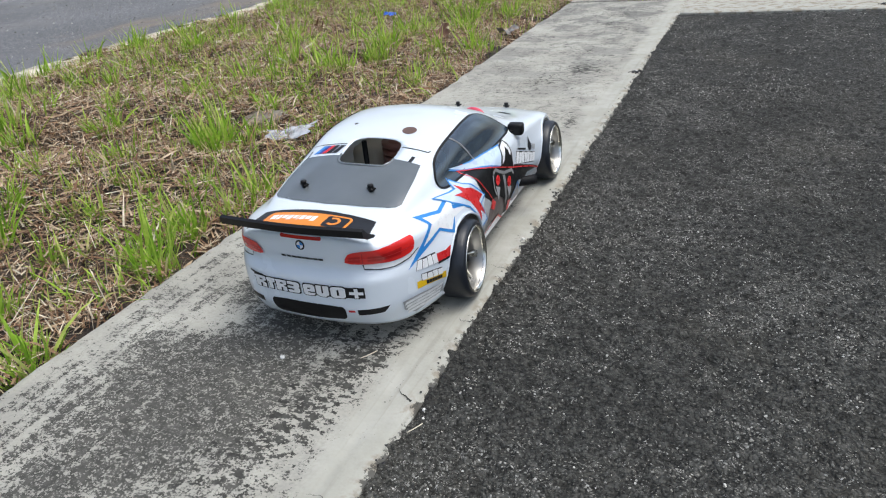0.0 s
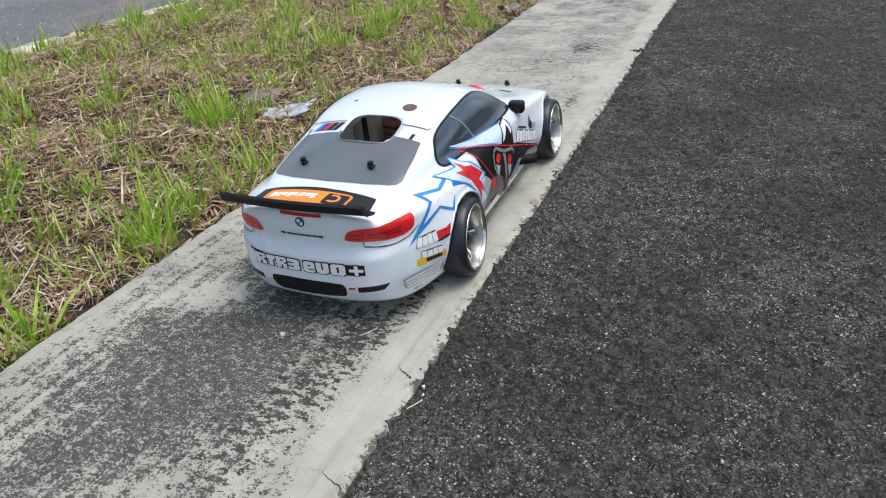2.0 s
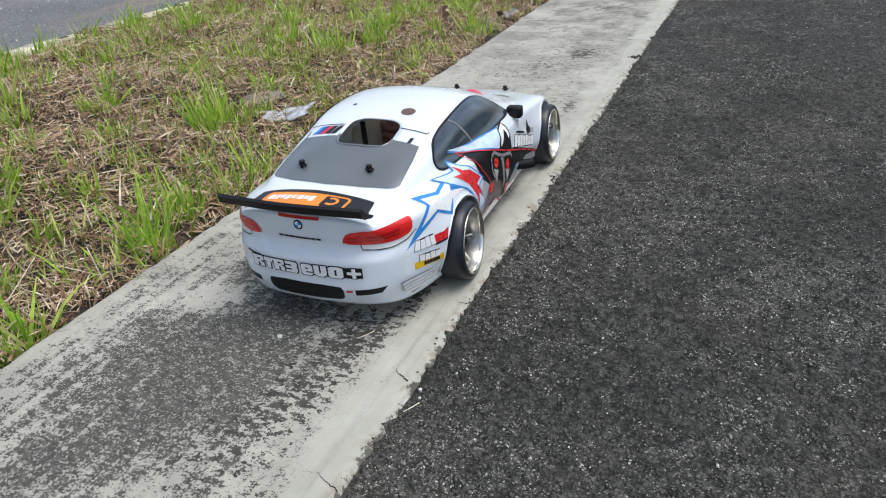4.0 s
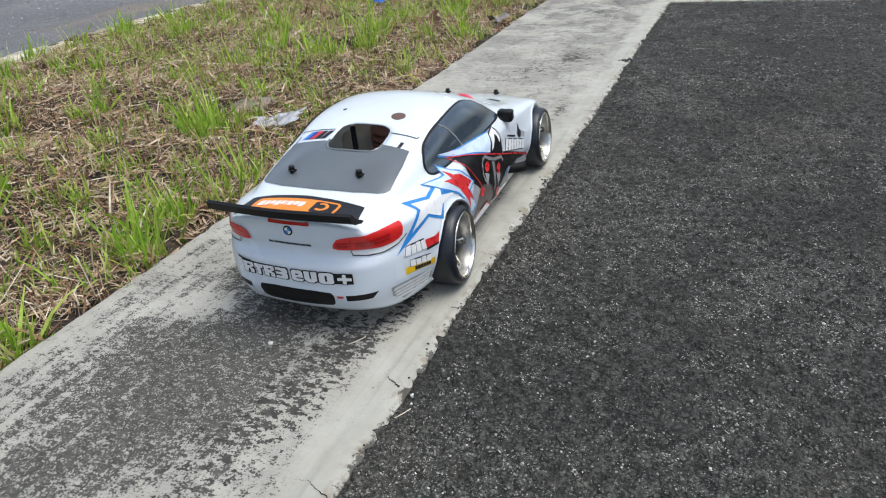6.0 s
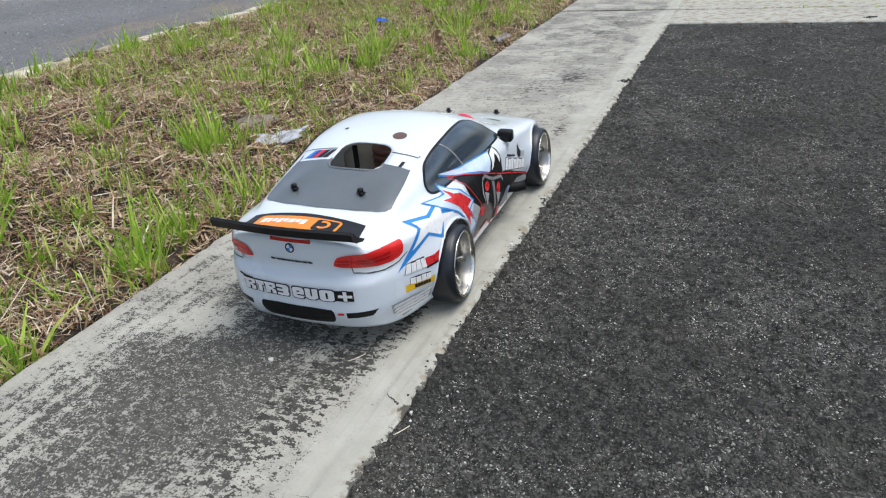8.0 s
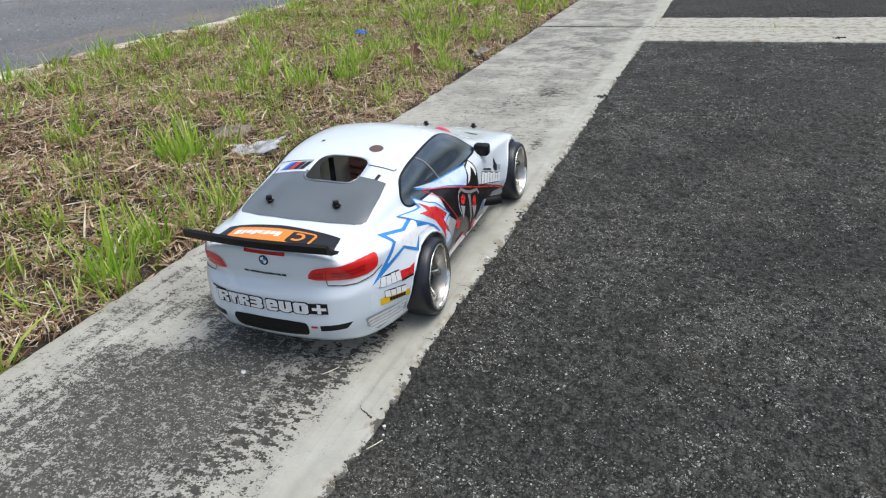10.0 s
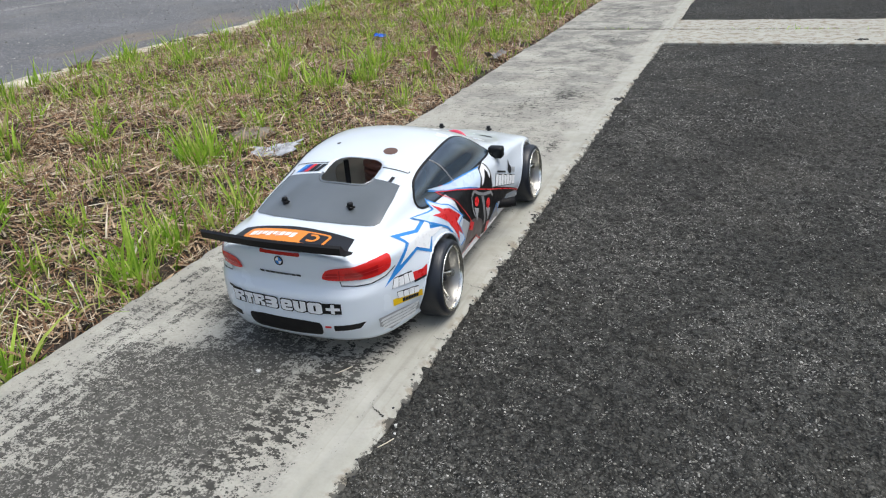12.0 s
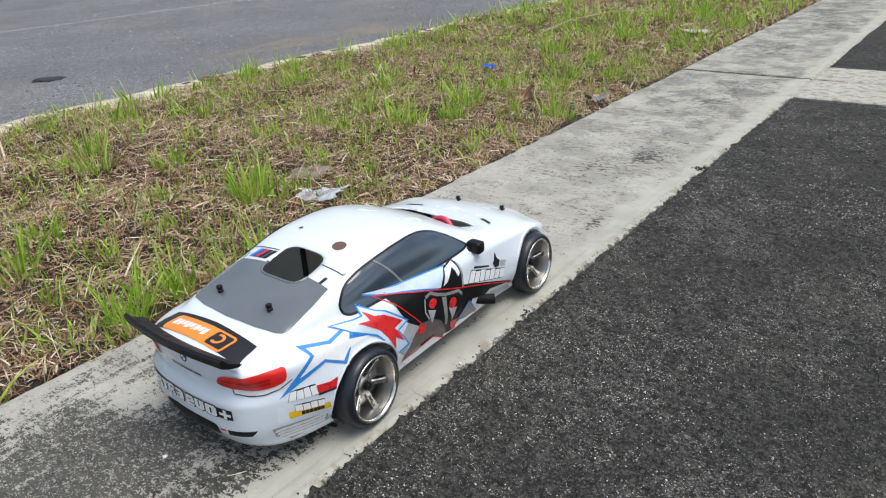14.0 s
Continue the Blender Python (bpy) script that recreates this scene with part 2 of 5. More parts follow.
def make_kerb():
    m, b, co, L = blank("worn_painted_kerb")
    c = ramp(m, fac_noise(m, co, 22, 5, 0.65), [(0.35, (0.30, 0.27, 0.21)), (0.5, (0.55, 0.50, 0.38)), (0.65, (0.66, 0.60, 0.45))])
    L.new(mix(m, step(m, fac_noise(m, co, 160, 3), 0.5, 0.7, 0, 0.6), c, (0.2, 0.19, 0.16)), b.inputs["Base Color"])
    b.inputs["Roughness"].default_value = 0.9
    bump(m, b, fac_noise(m, co, 120, 4), 0.6, 0.003)
    return m


def make_road():
    m = make_asphalt("road_asphalt", (0.148, 0.150, 0.155), (0.80, 0.79, 0.76), 0.006, 0.05, 0.3)
    b, L = m.node_tree.nodes["Principled BSDF"], m.node_tree.links
    co = m.node_tree.nodes.new("ShaderNodeTexCoord").outputs["Object"]
    xyz = N(m, "ShaderNodeSeparateXYZ", Vector=co)
    X, Y = xyz.outputs[0], xyz.outputs[1]
    old = b.inputs["Base Color"].links[0].from_socket
    # dry dirt washed along the gutter
    wob = math_node(m, "MULTIPLY", math_node(m, "SUBTRACT", fac_noise(m, co, 2.5, 4), 0.5), 0.9)
    u = math_node(m, "ADD", X, wob)
    dirt = math_node(m, "MULTIPLY", step(m, u, -2.42, -2.26), step(m, u, -1.92, -2.1))
    dirt = math_node(m, "MULTIPLY", dirt, math_node(m, "MULTIPLY", step(m, Y, 1.3, 1.8), step(m, Y, 3.0, 2.3)))
    col = mix(m, math_node(m, "MULTIPLY", dirt, step(m, fac_noise(m, N(m, "ShaderNodeMapping", Vector=co, Scale=(1.0, 0.3, 1.0)).outputs[0], 9, 4, 0.65), 0.38, 0.62, 0.08, 0.5)), old, (0.28, 0.22, 0.15))
    line = math_node(m, "MULTIPLY", step(m, X, -4.46, -4.42), step(m, X, -4.34, -4.38))
    col = mix(m, math_node(m, "MULTIPLY", line, step(m, fac_noise(m, co, 14, 4), 0.35, 0.6, 0.1, 0.4)), col, (0.4, 0.38, 0.34))
    L.new(col, b.inputs["Base Color"])
    return m


CONCRETE = make_concrete()
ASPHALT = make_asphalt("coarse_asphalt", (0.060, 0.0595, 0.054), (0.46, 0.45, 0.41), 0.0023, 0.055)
ROAD = make_road()
SOIL = make_soil()
KERB = make_kerb()
STRAW = make_blade("dry_straw", [(0.0, (0.09, 0.042, 0.024)), (0.3, (0.32, 0.18, 0.098)), (0.55, (0.48, 0.335, 0.205)), (0.82, (0.60, 0.48, 0.325)), (1.0, (0.78, 0.71, 0.56))], 0.7)
GREEN = make_blade("green_grass", [(0.0, (0.18, 0.34, 0.03)), (0.35, (0.33, 0.55, 0.05)), (0.7, (0.49, 0.70, 0.09)), (0.88, (0.64, 0.72, 0.18)), (1.0, (0.70, 0.64, 0.28))], 0.5, 0.4)
CHIP = make_blade("bare_stone_chip", [(0.0, (0.10, 0.097, 0.087)), (0.5, (0.20, 0.195, 0.175)), (0.85, (0.33, 0.322, 0.29)), (1.0, (0.56, 0.55, 0.51))], 0.75)
TAR = plain("tar_crumb", (0.022, 0.022, 0.023), 0.8, var=0.3, bumpy=0.6)


# ---- mesh helpers ----
def part(name, bm, material, parent=None, label="", smooth=True):
    me = bpy.data.meshes.new(name)
    bm.to_mesh(me)
    bm.free()
    if material: me.materials.append(material)
    if smooth: me.shade_smooth()
    ob = new(name, me)
    if parent: ob.parent = parent
    return tagged(ob, label)


def mesh_object(name, verts, faces, material, smooth=False):
    me = bpy.data.meshes.new(name)
    me.from_pydata(verts, [], faces)
    me.materials.append(material)
    if smooth: me.shade_smooth()
    return new(name, me)


def hashed(ix, iy, seed):
    h = (ix.astype(np.int64) * 374761393 + iy.astype(np.int64) * 668265263 + seed * 1442695041) & 0xFFFFFFFF
    h = ((h ^ (h >> 13)) * 1274126177) & 0xFFFFFFFF
    return ((h ^ (h >> 16)) & 0xFFFF) / 65535.0


def vnoise(x, y, scale, seed=0):
    """Smooth value noise between 0 and 1, for arrays."""
    x, y = np.asarray(x, float) * scale, np.asarray(y, float) * scale
    ix, iy = np.floor(x), np.floor(y)
    fx, fy = x - ix, y - iy
    fx, fy = fx * fx * (3 - 2 * fx), fy * fy * (3 - 2 * fy)
    a, b = hashed(ix, iy, seed), hashed(ix + 1, iy, seed)
    c, d = hashed(ix, iy + 1, seed), hashed(ix + 1, iy + 1, seed)
    return (a * (1 - fx) + b * fx) * (1 - fy) + (c * (1 - fx) + d * fx) * fy


def grid_faces(rows, cols):
    i = (np.arange(rows - 1)[:, None] * cols + np.arange(cols - 1)[None, :]).ravel()
    return np.stack([i, i + 1, i + cols + 1, i + cols], 1).tolist()


def grid_object(name, gx, gy, gz, material, smooth=True):
    verts = np.stack([gx.ravel(), gy.ravel(), gz.ravel()], 1).tolist()
    return mesh_object(name, verts, grid_faces(*gx.shape), material, smooth)


def spaced(*runs):
    out = []
    for a, b, d in runs:
        out += list(np.arange(a, b - d * 0.5, d))
    return np.array(out + [runs[-1][1]])


# ---- ground ----
STRIP_L, JOINT, CROSS_A, CROSS_B = -0.312, 1.622, 1.437, 1.780


def verge_z(x, y):
    d = np.clip((STRIP_L - x) / 0.3, 0, 1)
    z = -0.014 + 0.026 * d + 0.018 * np.clip((-0.6 - x) / 0.6, 0, 1)
    return z + (vnoise(x, y, 9, 3) - 0.5) * 0.022 * d + (vnoise(x, y, 45, 4) - 0.5) * 0.010


def asphalt_z(x, y):
    return -0.0036 + (vnoise(x, y, 120, 1) - 0.5) * 0.0036 + (vnoise(x, y, 260, 2) - 0.5) * 0.0030 + (vnoise(x, y, 12, 5) - 0.5) * 0.002 - 0.003 * np.exp(-((y - CROSS_A) / 0.02) ** 2)


def ground():
    # one sheet to the horizon, below everything
    xs, ys = spaced((-400, -40, 60), (-40, 40, 10), (40, 400, 60)), spaced((-400, -40, 60), (-40, 40, 10), (40, 400, 60))
    gx, gy = np.meshgrid(xs, ys)
    tagged(grid_object("ground", gx, gy, gx * 0 - 0.14, SOIL), "dull brown earth reaching to the horizon", "ground", kind="structure")
    # road beyond the kerb
    gx, gy = np.meshgrid(spaced((-9, -1.3, 0.1)), spaced((-40, -6, 2), (-6, 6, 0.1), (6, 40, 2)))
    tagged(grid_object("road", gx, gy, -0.08 + (vnoise(gx, gy, 3, 8) - 0.5) * 0.006, ROAD), "grey worn asphalt road with dirt washed along its edge", "road", kind="structure")
    # coarse asphalt panels
    xs = spaced((-0.02, 0.75, 0.002), (0.75, 1.6, 0.012), (1.6, 8, 0.4), (8, 40, 4))
    ys = spaced((-40, -4, 3), (-4, -0.4, 0.2), (-0.4, 0.85, 0.002), (0.85, 1.9, 0.008), (1.9, 4, 0.04), (4, 40, 2))
    gx, gy = np.meshgrid(xs, ys)
    gz = asphalt_z(gx, gy)
    gz += 0.0010 * np.exp(-((gx - 0.006) / 0.010) ** 2) * (vnoise(gx, gy, 25, 6) - 0.2)
    gz -= 0.02 * (gx < -0.012)
    gz -= 0.03 * ((gy > CROSS_A + 0.02) & (gy < CROSS_B - 0.02) & (gx < 36))
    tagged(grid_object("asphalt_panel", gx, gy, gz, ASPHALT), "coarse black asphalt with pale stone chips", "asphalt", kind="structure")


def stone_chips():
    """Bare stone chips proud of the asphalt, lying in drifts."""
    rng = np.random.default_rng(77)
    corner = np.array([(1, 0, 0), (0.3, 0.9, 0.1), (-0.8, 0.5, 0), (-0.7, -0.7, 0.1), (0.4, -0.9, 0), (0.1, 0.1, 1)])
    tri = np.array([(0, 1, 5), (1, 2, 5), (2, 3, 5), (3, 4, 5), (4, 0, 5)])
    vs, fs, o = [], [], 0
    for n, x1, y0, y1, r0, r1 in ((300000, 0.85, -0.38, 0.75, 0.0004, 0.0011), (120000, 1.5, 0.75, 1.43, 0.0006, 0.0017), (14000, 2.2, 1.79, 4.0, 0.0012, 0.003)):
        x, y = rng.uniform(0.004, x1, n), rng.uniform(y0, y1, n)
        drift = 0.34 * vnoise(x, y, 9, 71) + 0.24 * vnoise(x, y, 34, 72) + 0.42 * vnoise(x * 0.7, y, 115, 73) - 0.10 * np.clip(x / 0.8, 0, 1) + 0.07 * np.exp(-(x / 0.25) ** 2 - ((y + 0.05) / 0.25) ** 2)
        keep = rng.random(n) < np.clip((drift - 0.36) / 0.30, 0.04, 1) ** 2.0
        x, y = x[keep], y[keep]
        k = len(x)
        r = r0 + (r1 - r0) * rng.random(k) ** 2.6
        a = rng.uniform(0, 6.28, k)
        shape = corner[None] * (r[:, None, None] * rng.uniform(0.7, 1.3, (k, 6, 1)))
        px = shape[..., 0] * np.cos(a)[:, None] - shape[..., 1] * np.sin(a)[:, None] + x[:, None]
        py = shape[..., 0] * np.sin(a)[:, None] + shape[..., 1] * np.cos(a)[:, None] + y[:, None]
        pz = asphalt_z(px, py) - 0.0002 + shape[..., 2] * 0.55 + 0.0003 * rng.random(k)[:, None]
        vs.append(np.stack([px, py, pz], 2).reshape(-1, 3))
        fs.append((tri[None] + (np.arange(k) * 6)[:, None, None]).reshape(-1, 3) + o)
        o += k * 6
    tagged(mesh_object("stone_chips", np.concatenate(vs).tolist(), np.concatenate(fs).tolist(), CHIP), "pale bare stone chips in worn black asphalt", "gravel", kind="stuff")


def road_grit():
    """Pale grit lying loose on the road."""
    rng = np.random.default_rng(78)
    corner = np.array([(1, 0, 0), (0.3, 0.9, 0.1), (-0.8, 0.5, 0), (-0.7, -0.7, 0.1), (0.4, -0.9, 0), (0.1, 0.1, 1)])
    tri = np.array([(0, 1, 5), (1, 2, 5), (2, 3, 5), (3, 4, 5), (4, 0, 5)])
    n = 5200
    x, y = -1.37 - 4.2 * rng.random(n) ** 1.3, rng.uniform(-0.5, 7.0, n)
    shape = corner[None] * rng.uniform(0.0018, 0.0048, (n, 1, 1)) * rng.uniform(0.7, 1.3, (n, 6, 1)) * (1 + 0.12 * np.abs(y))[:, None, None]
    pz = -0.0805 + (vnoise(x, y, 3, 8) - 0.5) * 0.006
    v = shape + np.stack([x, y, pz], 1)[:, None, :]
    f = tri[None] + (np.arange(n) * 6)[:, None, None]
    tagged(mesh_object("road_grit", v.reshape(-1, 3).tolist(), f.reshape(-1, 3).tolist(), CHIP), "pale loose grit scattered over the grey road", "gravel", kind="stuff")


def edge_noise(y):
    """How far the concrete edge strays over or short of its line."""
    big = (vnoise(y, y * 0, 7, 21) - 0.5) * 0.005
    mid = (vnoise(y, y * 0, 40, 22) - 0.5) * 0.0018
    chip = -0.006 * np.clip(vnoise(y, y * 0, 27, 24) - 0.8, 0, 1) / 0.2
    fine = (vnoise(y, y * 0, 210, 23) - 0.5) * 0.0012 + chip
    return big + mid + fine


def slab_z(x, y, fine=True):
    z = (vnoise(x, y, 22, 11) - 0.5) * 0.0016
    return z + (vnoise(x, y, 130, 12) - 0.5) * 0.0010 if fine else z


def slab(name, x0, x1, y0, y1, label, dx=0.006, dy=0.004, rag_right=0.0, rag_left=0.0, along="y", runs=()):
    """A concrete slab with worn, rounded long edges. Its long side runs along y or x."""
    u = np.concatenate([[0, 0, 0.002, 0.005, 0.010], np.arange(0.016, (x1 - x0) - 0.045, dx), np.arange((x1 - x0) - 0.045, (x1 - x0) - 0.0115, 0.002), [x1 - x0 - 0.010, x1 - x0 - 0.006, x1 - x0 - 0.002, x1 - x0, x1 - x0]])
    v = spaced(*runs) if runs else spaced((y0, y1, dy))
    gu, gv = np.meshgrid(u, v)
    w = x1 - x0
    k = gu / w
    gx = x0 + gu + k ** 14 * rag_right * edge_noise(gv) + (1 - k) ** 14 * rag_left * edge_noise(gv + 7.3)
    d = np.minimum(gu, w - gu)
    gz = -0.0030 * np.clip(1 - d / 0.006, 0, 1) ** 2 + slab_z(gx, gv, dy < 0.006)
    gz += -0.0013 * rag_right * np.exp(-((w - gu - 0.021 - 0.006 * vnoise(gv, gv * 0, 5, 32)) / 0.004) ** 2) * (0.3 + vnoise(gv, gv * 0, 9, 31))
    gz += 0.0014 * rag_right * (vnoise(gx, gv, 120, 33) - 0.55) * np.exp(-(w - gu) / 0.012)
    gz[:, 0] = gz[:, -1] = -0.05
    if along == "x":
        gx, gv = gv, gx
    ob = grid_object(name, gx, gv, gz, CONCRETE)
    ob.data.set_sharp_from_angle(angle=radians(48))
    return tagged(ob, label, "concrete", kind="structure")


def slabs():
    text = "pale concrete edging strip speckled with black mould"
    near = slab("concrete_strip", STRIP_L, 0.0, -30, JOINT - 0.004, text, dy=0.002, rag_right=0.7, rag_left=0.8, runs=((-30, -1, 0.5), (-1, -0.5, 0.02), (-0.5, JOINT - 0.004, 0.002)))
    slab("concrete_strip_far", STRIP_L, 0.0, JOINT + 0.004, 40.0, text, dy=0.02, rag_right=0.6, rag_left=0.8, runs=((JOINT + 0.004, 7, 0.02), (7, 40, 0.5)))
    cross = "pale concrete cross strip between the asphalt panels"
    a = slab("cross_strip", CROSS_A, JOINT - 0.004, 0.0, 36.0, cross, dy=0.012, along="x", runs=((0.0, 3.0, 0.012), (3.0, 36.0, 0.5)))
    c = slab("cross_strip_far", JOINT + 0.004, CROSS_B, 0.0, 36.0, cross, dy=0.012, along="x", runs=((0.0, 3.0, 0.012), (3.0, 36.0, 0.5)))
    return near


def verge_and_kerb():
    gx, gy = np.meshgrid(spaced((-1.30, -0.30, 0.008)), spaced((-30, -3, 1.0), (-3, -0.5, 0.05), (-0.5, 2.4, 0.008), (2.4, 12, 0.06), (12, 40, 1.0)))
    tagged(grid_object("verge_soil", gx, gy, verge_z(gx, gy), SOIL), "dark bare soil under mown grass", "soil", kind="structure")
    # kerb: rounded top, face towards the road
    prof = [(-1.225, -0.02), (-1.228, 0.028), (-1.236, 0.034), (-1.30, 0.035), (-1.335, 0.030), (-1.348, 0.018), (-1.356, -0.10)]
    ys = spaced((-30, -2, 0.5), (-2, 6, 0.03), (6, 40, 0.5))
    px, py = np.meshgrid([p[0] for p in prof], ys)
    pz = np.meshgrid([p[1] for p in prof], ys)[0]
    px = px + (vnoise(py, pz * 60, 8, 41) - 0.5) * 0.012
    pz = pz + (vnoise(px * 3, py, 16, 42) - 0.5) * 0.008
    tagged(grid_object("kerb", px, py, pz, KERB), "worn concrete kerb with faded cream paint", "kerb", kind="structure")


ground()
stone_chips()
road_grit()
STRIP = slabs()
verge_and_kerb()


# ---- grass and straw ----
def blades(rng, rx, ry, rz, az, length, width, lift, droop, segs=3, kink=0.18):
    """Vertices and faces of many bent blades. lift: first angle over the ground; droop: how far it bends down to its tip."""
    n = len(rx)
    t = np.linspace(0, 1, segs + 1)
    px, py, pz = [np.zeros((n, segs + 1)) for _ in range(3)]
    px[:, 0], py[:, 0], pz[:, 0] = rx, ry, rz
    twist = rng.normal(0, kink, n)
    for k in range(1, segs + 1):
        a = lift - droop * (k - 0.5) / segs
        s = length / segs
        ang = az + twist * k
        px[:, k] = px[:, k - 1] + np.cos(ang) * np.cos(a) * s
        py[:, k] = py[:, k - 1] + np.sin(ang) * np.cos(a) * s
        pz[:, k] = pz[:, k - 1] + np.sin(a) * s
    side = az + np.pi / 2 + rng.normal(0, 0.5, n)
    wx, wy = np.cos(side)[:, None], np.sin(side)[:, None]
    wz = rng.normal(0, 0.35, n)[:, None]
    prof = (width[:, None] / 2) * np.clip(1.15 - t ** 2.2, 0.10, 1)[None, :]
    A = np.stack([px - wx * prof, py - wy * prof, pz - wz * prof], 2)
    B = np.stack([px + wx * prof, py + wy * prof, pz + wz * prof], 2)
    verts = np.stack([A, B], 2).reshape(n, (segs + 1) * 2, 3)
    f = np.array([[2 * k, 2 * k + 1, 2 * k + 3, 2 * k + 2] for k in range(segs)])
    faces = (np.arange(n)[:, None, None] * (segs + 1) * 2 + f[None]).reshape(-1, 4)
    return verts.reshape(-1, 3), faces


def joined(name, lots, material):
    vs, fs, o = [], [], 0
    for v, f in lots:
        vs.append(v); fs.append(f + o); o += len(v)
    return mesh_object(name, np.concatenate(vs).tolist(), np.concatenate(fs).tolist(), material)


def straw():
    rng = np.random.default_rng(5)
    lots = []
    for n, y0, y1, wmin, wmax, lmax in ((115000, -0.45, 1.7, 0.0006, 0.0014, 0.030), (26000, -0.45, 1.7, 0.0012, 0.0027, 0.05), (1300, -0.45, 1.7, 0.0016, 0.0030, 0.09), (52000, 1.7, 4.2, 0.0016, 0.0032, 0.07), (5000, 4.2, 11, 0.004, 0.008, 0.14), (9000, -4, -0.45, 0.002, 0.005, 0.09)):
        x, y = rng.uniform(-1.25, -0.318, n), rng.uniform(y0, y1, n)
        keep = vnoise(x, y, 7, 51) + 0.5 * vnoise(x, y, 22, 52) > 0.24 + 0.12 * rng.random(n) * (x > -0.40)
        keep &= ~((x > -0.55) & (y < 0.10) & (rng.random(n) < 0.2))
        x, y = x[keep], y[keep]
        k = len(x)
        lift = np.abs(rng.normal(0, 0.22, k)) + np.where(rng.random(k) < 0.12, rng.uniform(0.3, 1.1, k), 0)
        ln = rng.uniform(0.012, lmax, k) * rng.uniform(0.4, 1, k)
        az = rng.uniform(0, 2 * np.pi, k)
        # keep pieces from lying far over the concrete
        az = np.where((x > -0.37) & (np.cos(az) > 0.1), np.pi - az, az)
        z = verge_z(x, y) + rng.uniform(0.0, 0.012, k)
        lots.append(blades(rng, x, y, z, az, ln, rng.uniform(wmin, wmax, k), lift, lift * rng.uniform(0.3, 1.4, k), 3, 0.06))
    # short cut stalks left standing
    n = 15000
    x, y = rng.uniform(-1.22, -0.322, n), rng.uniform(-0.5, 3.0, n)
    keep = vnoise(x, y, 12, 55) > 0.35
    x, y = x[keep], y[keep]
    k = len(x)
    lots.append(blades(rng, x, y, verge_z(x, y), rng.uniform(0, 6.28, k), rng.uniform(0.010, 0.034, k), rng.uniform(0.0006, 0.0016, k), rng.uniform(0.9, 1.57, k), rng.uniform(0, 0.5, k), 2, 0.05))
    tagged(joined("dry_straw", lots, STRAW), "matted dry brown and tan grass clippings on soil", "dry grass", kind="stuff")


def tuft_mesh(rng, n, height, spread):
    """A tuft: a dense tuft of short blades and a few long ones."""
    a, r = rng.uniform(0, 2 * np.pi, n), spread * np.sqrt(rng.random(n))
    az = a + rng.normal(0, 0.8, n)
    ln = height * np.where(rng.random(n) < 0.22, rng.uniform(0.7, 1.15, n), rng.uniform(0.22, 0.62, n))
    lift = np.clip(rng.normal(1.36, 0.2, n), 0.6, 1.57)
    width = rng.uniform(0.0016, 0.0042, n) * (0.55 + height * 6)
    return blades(rng, r * np.cos(a), r * np.sin(a), np.full(n, -0.006), az, ln, width, lift, rng.uniform(0.0, 0.8, n), 4)


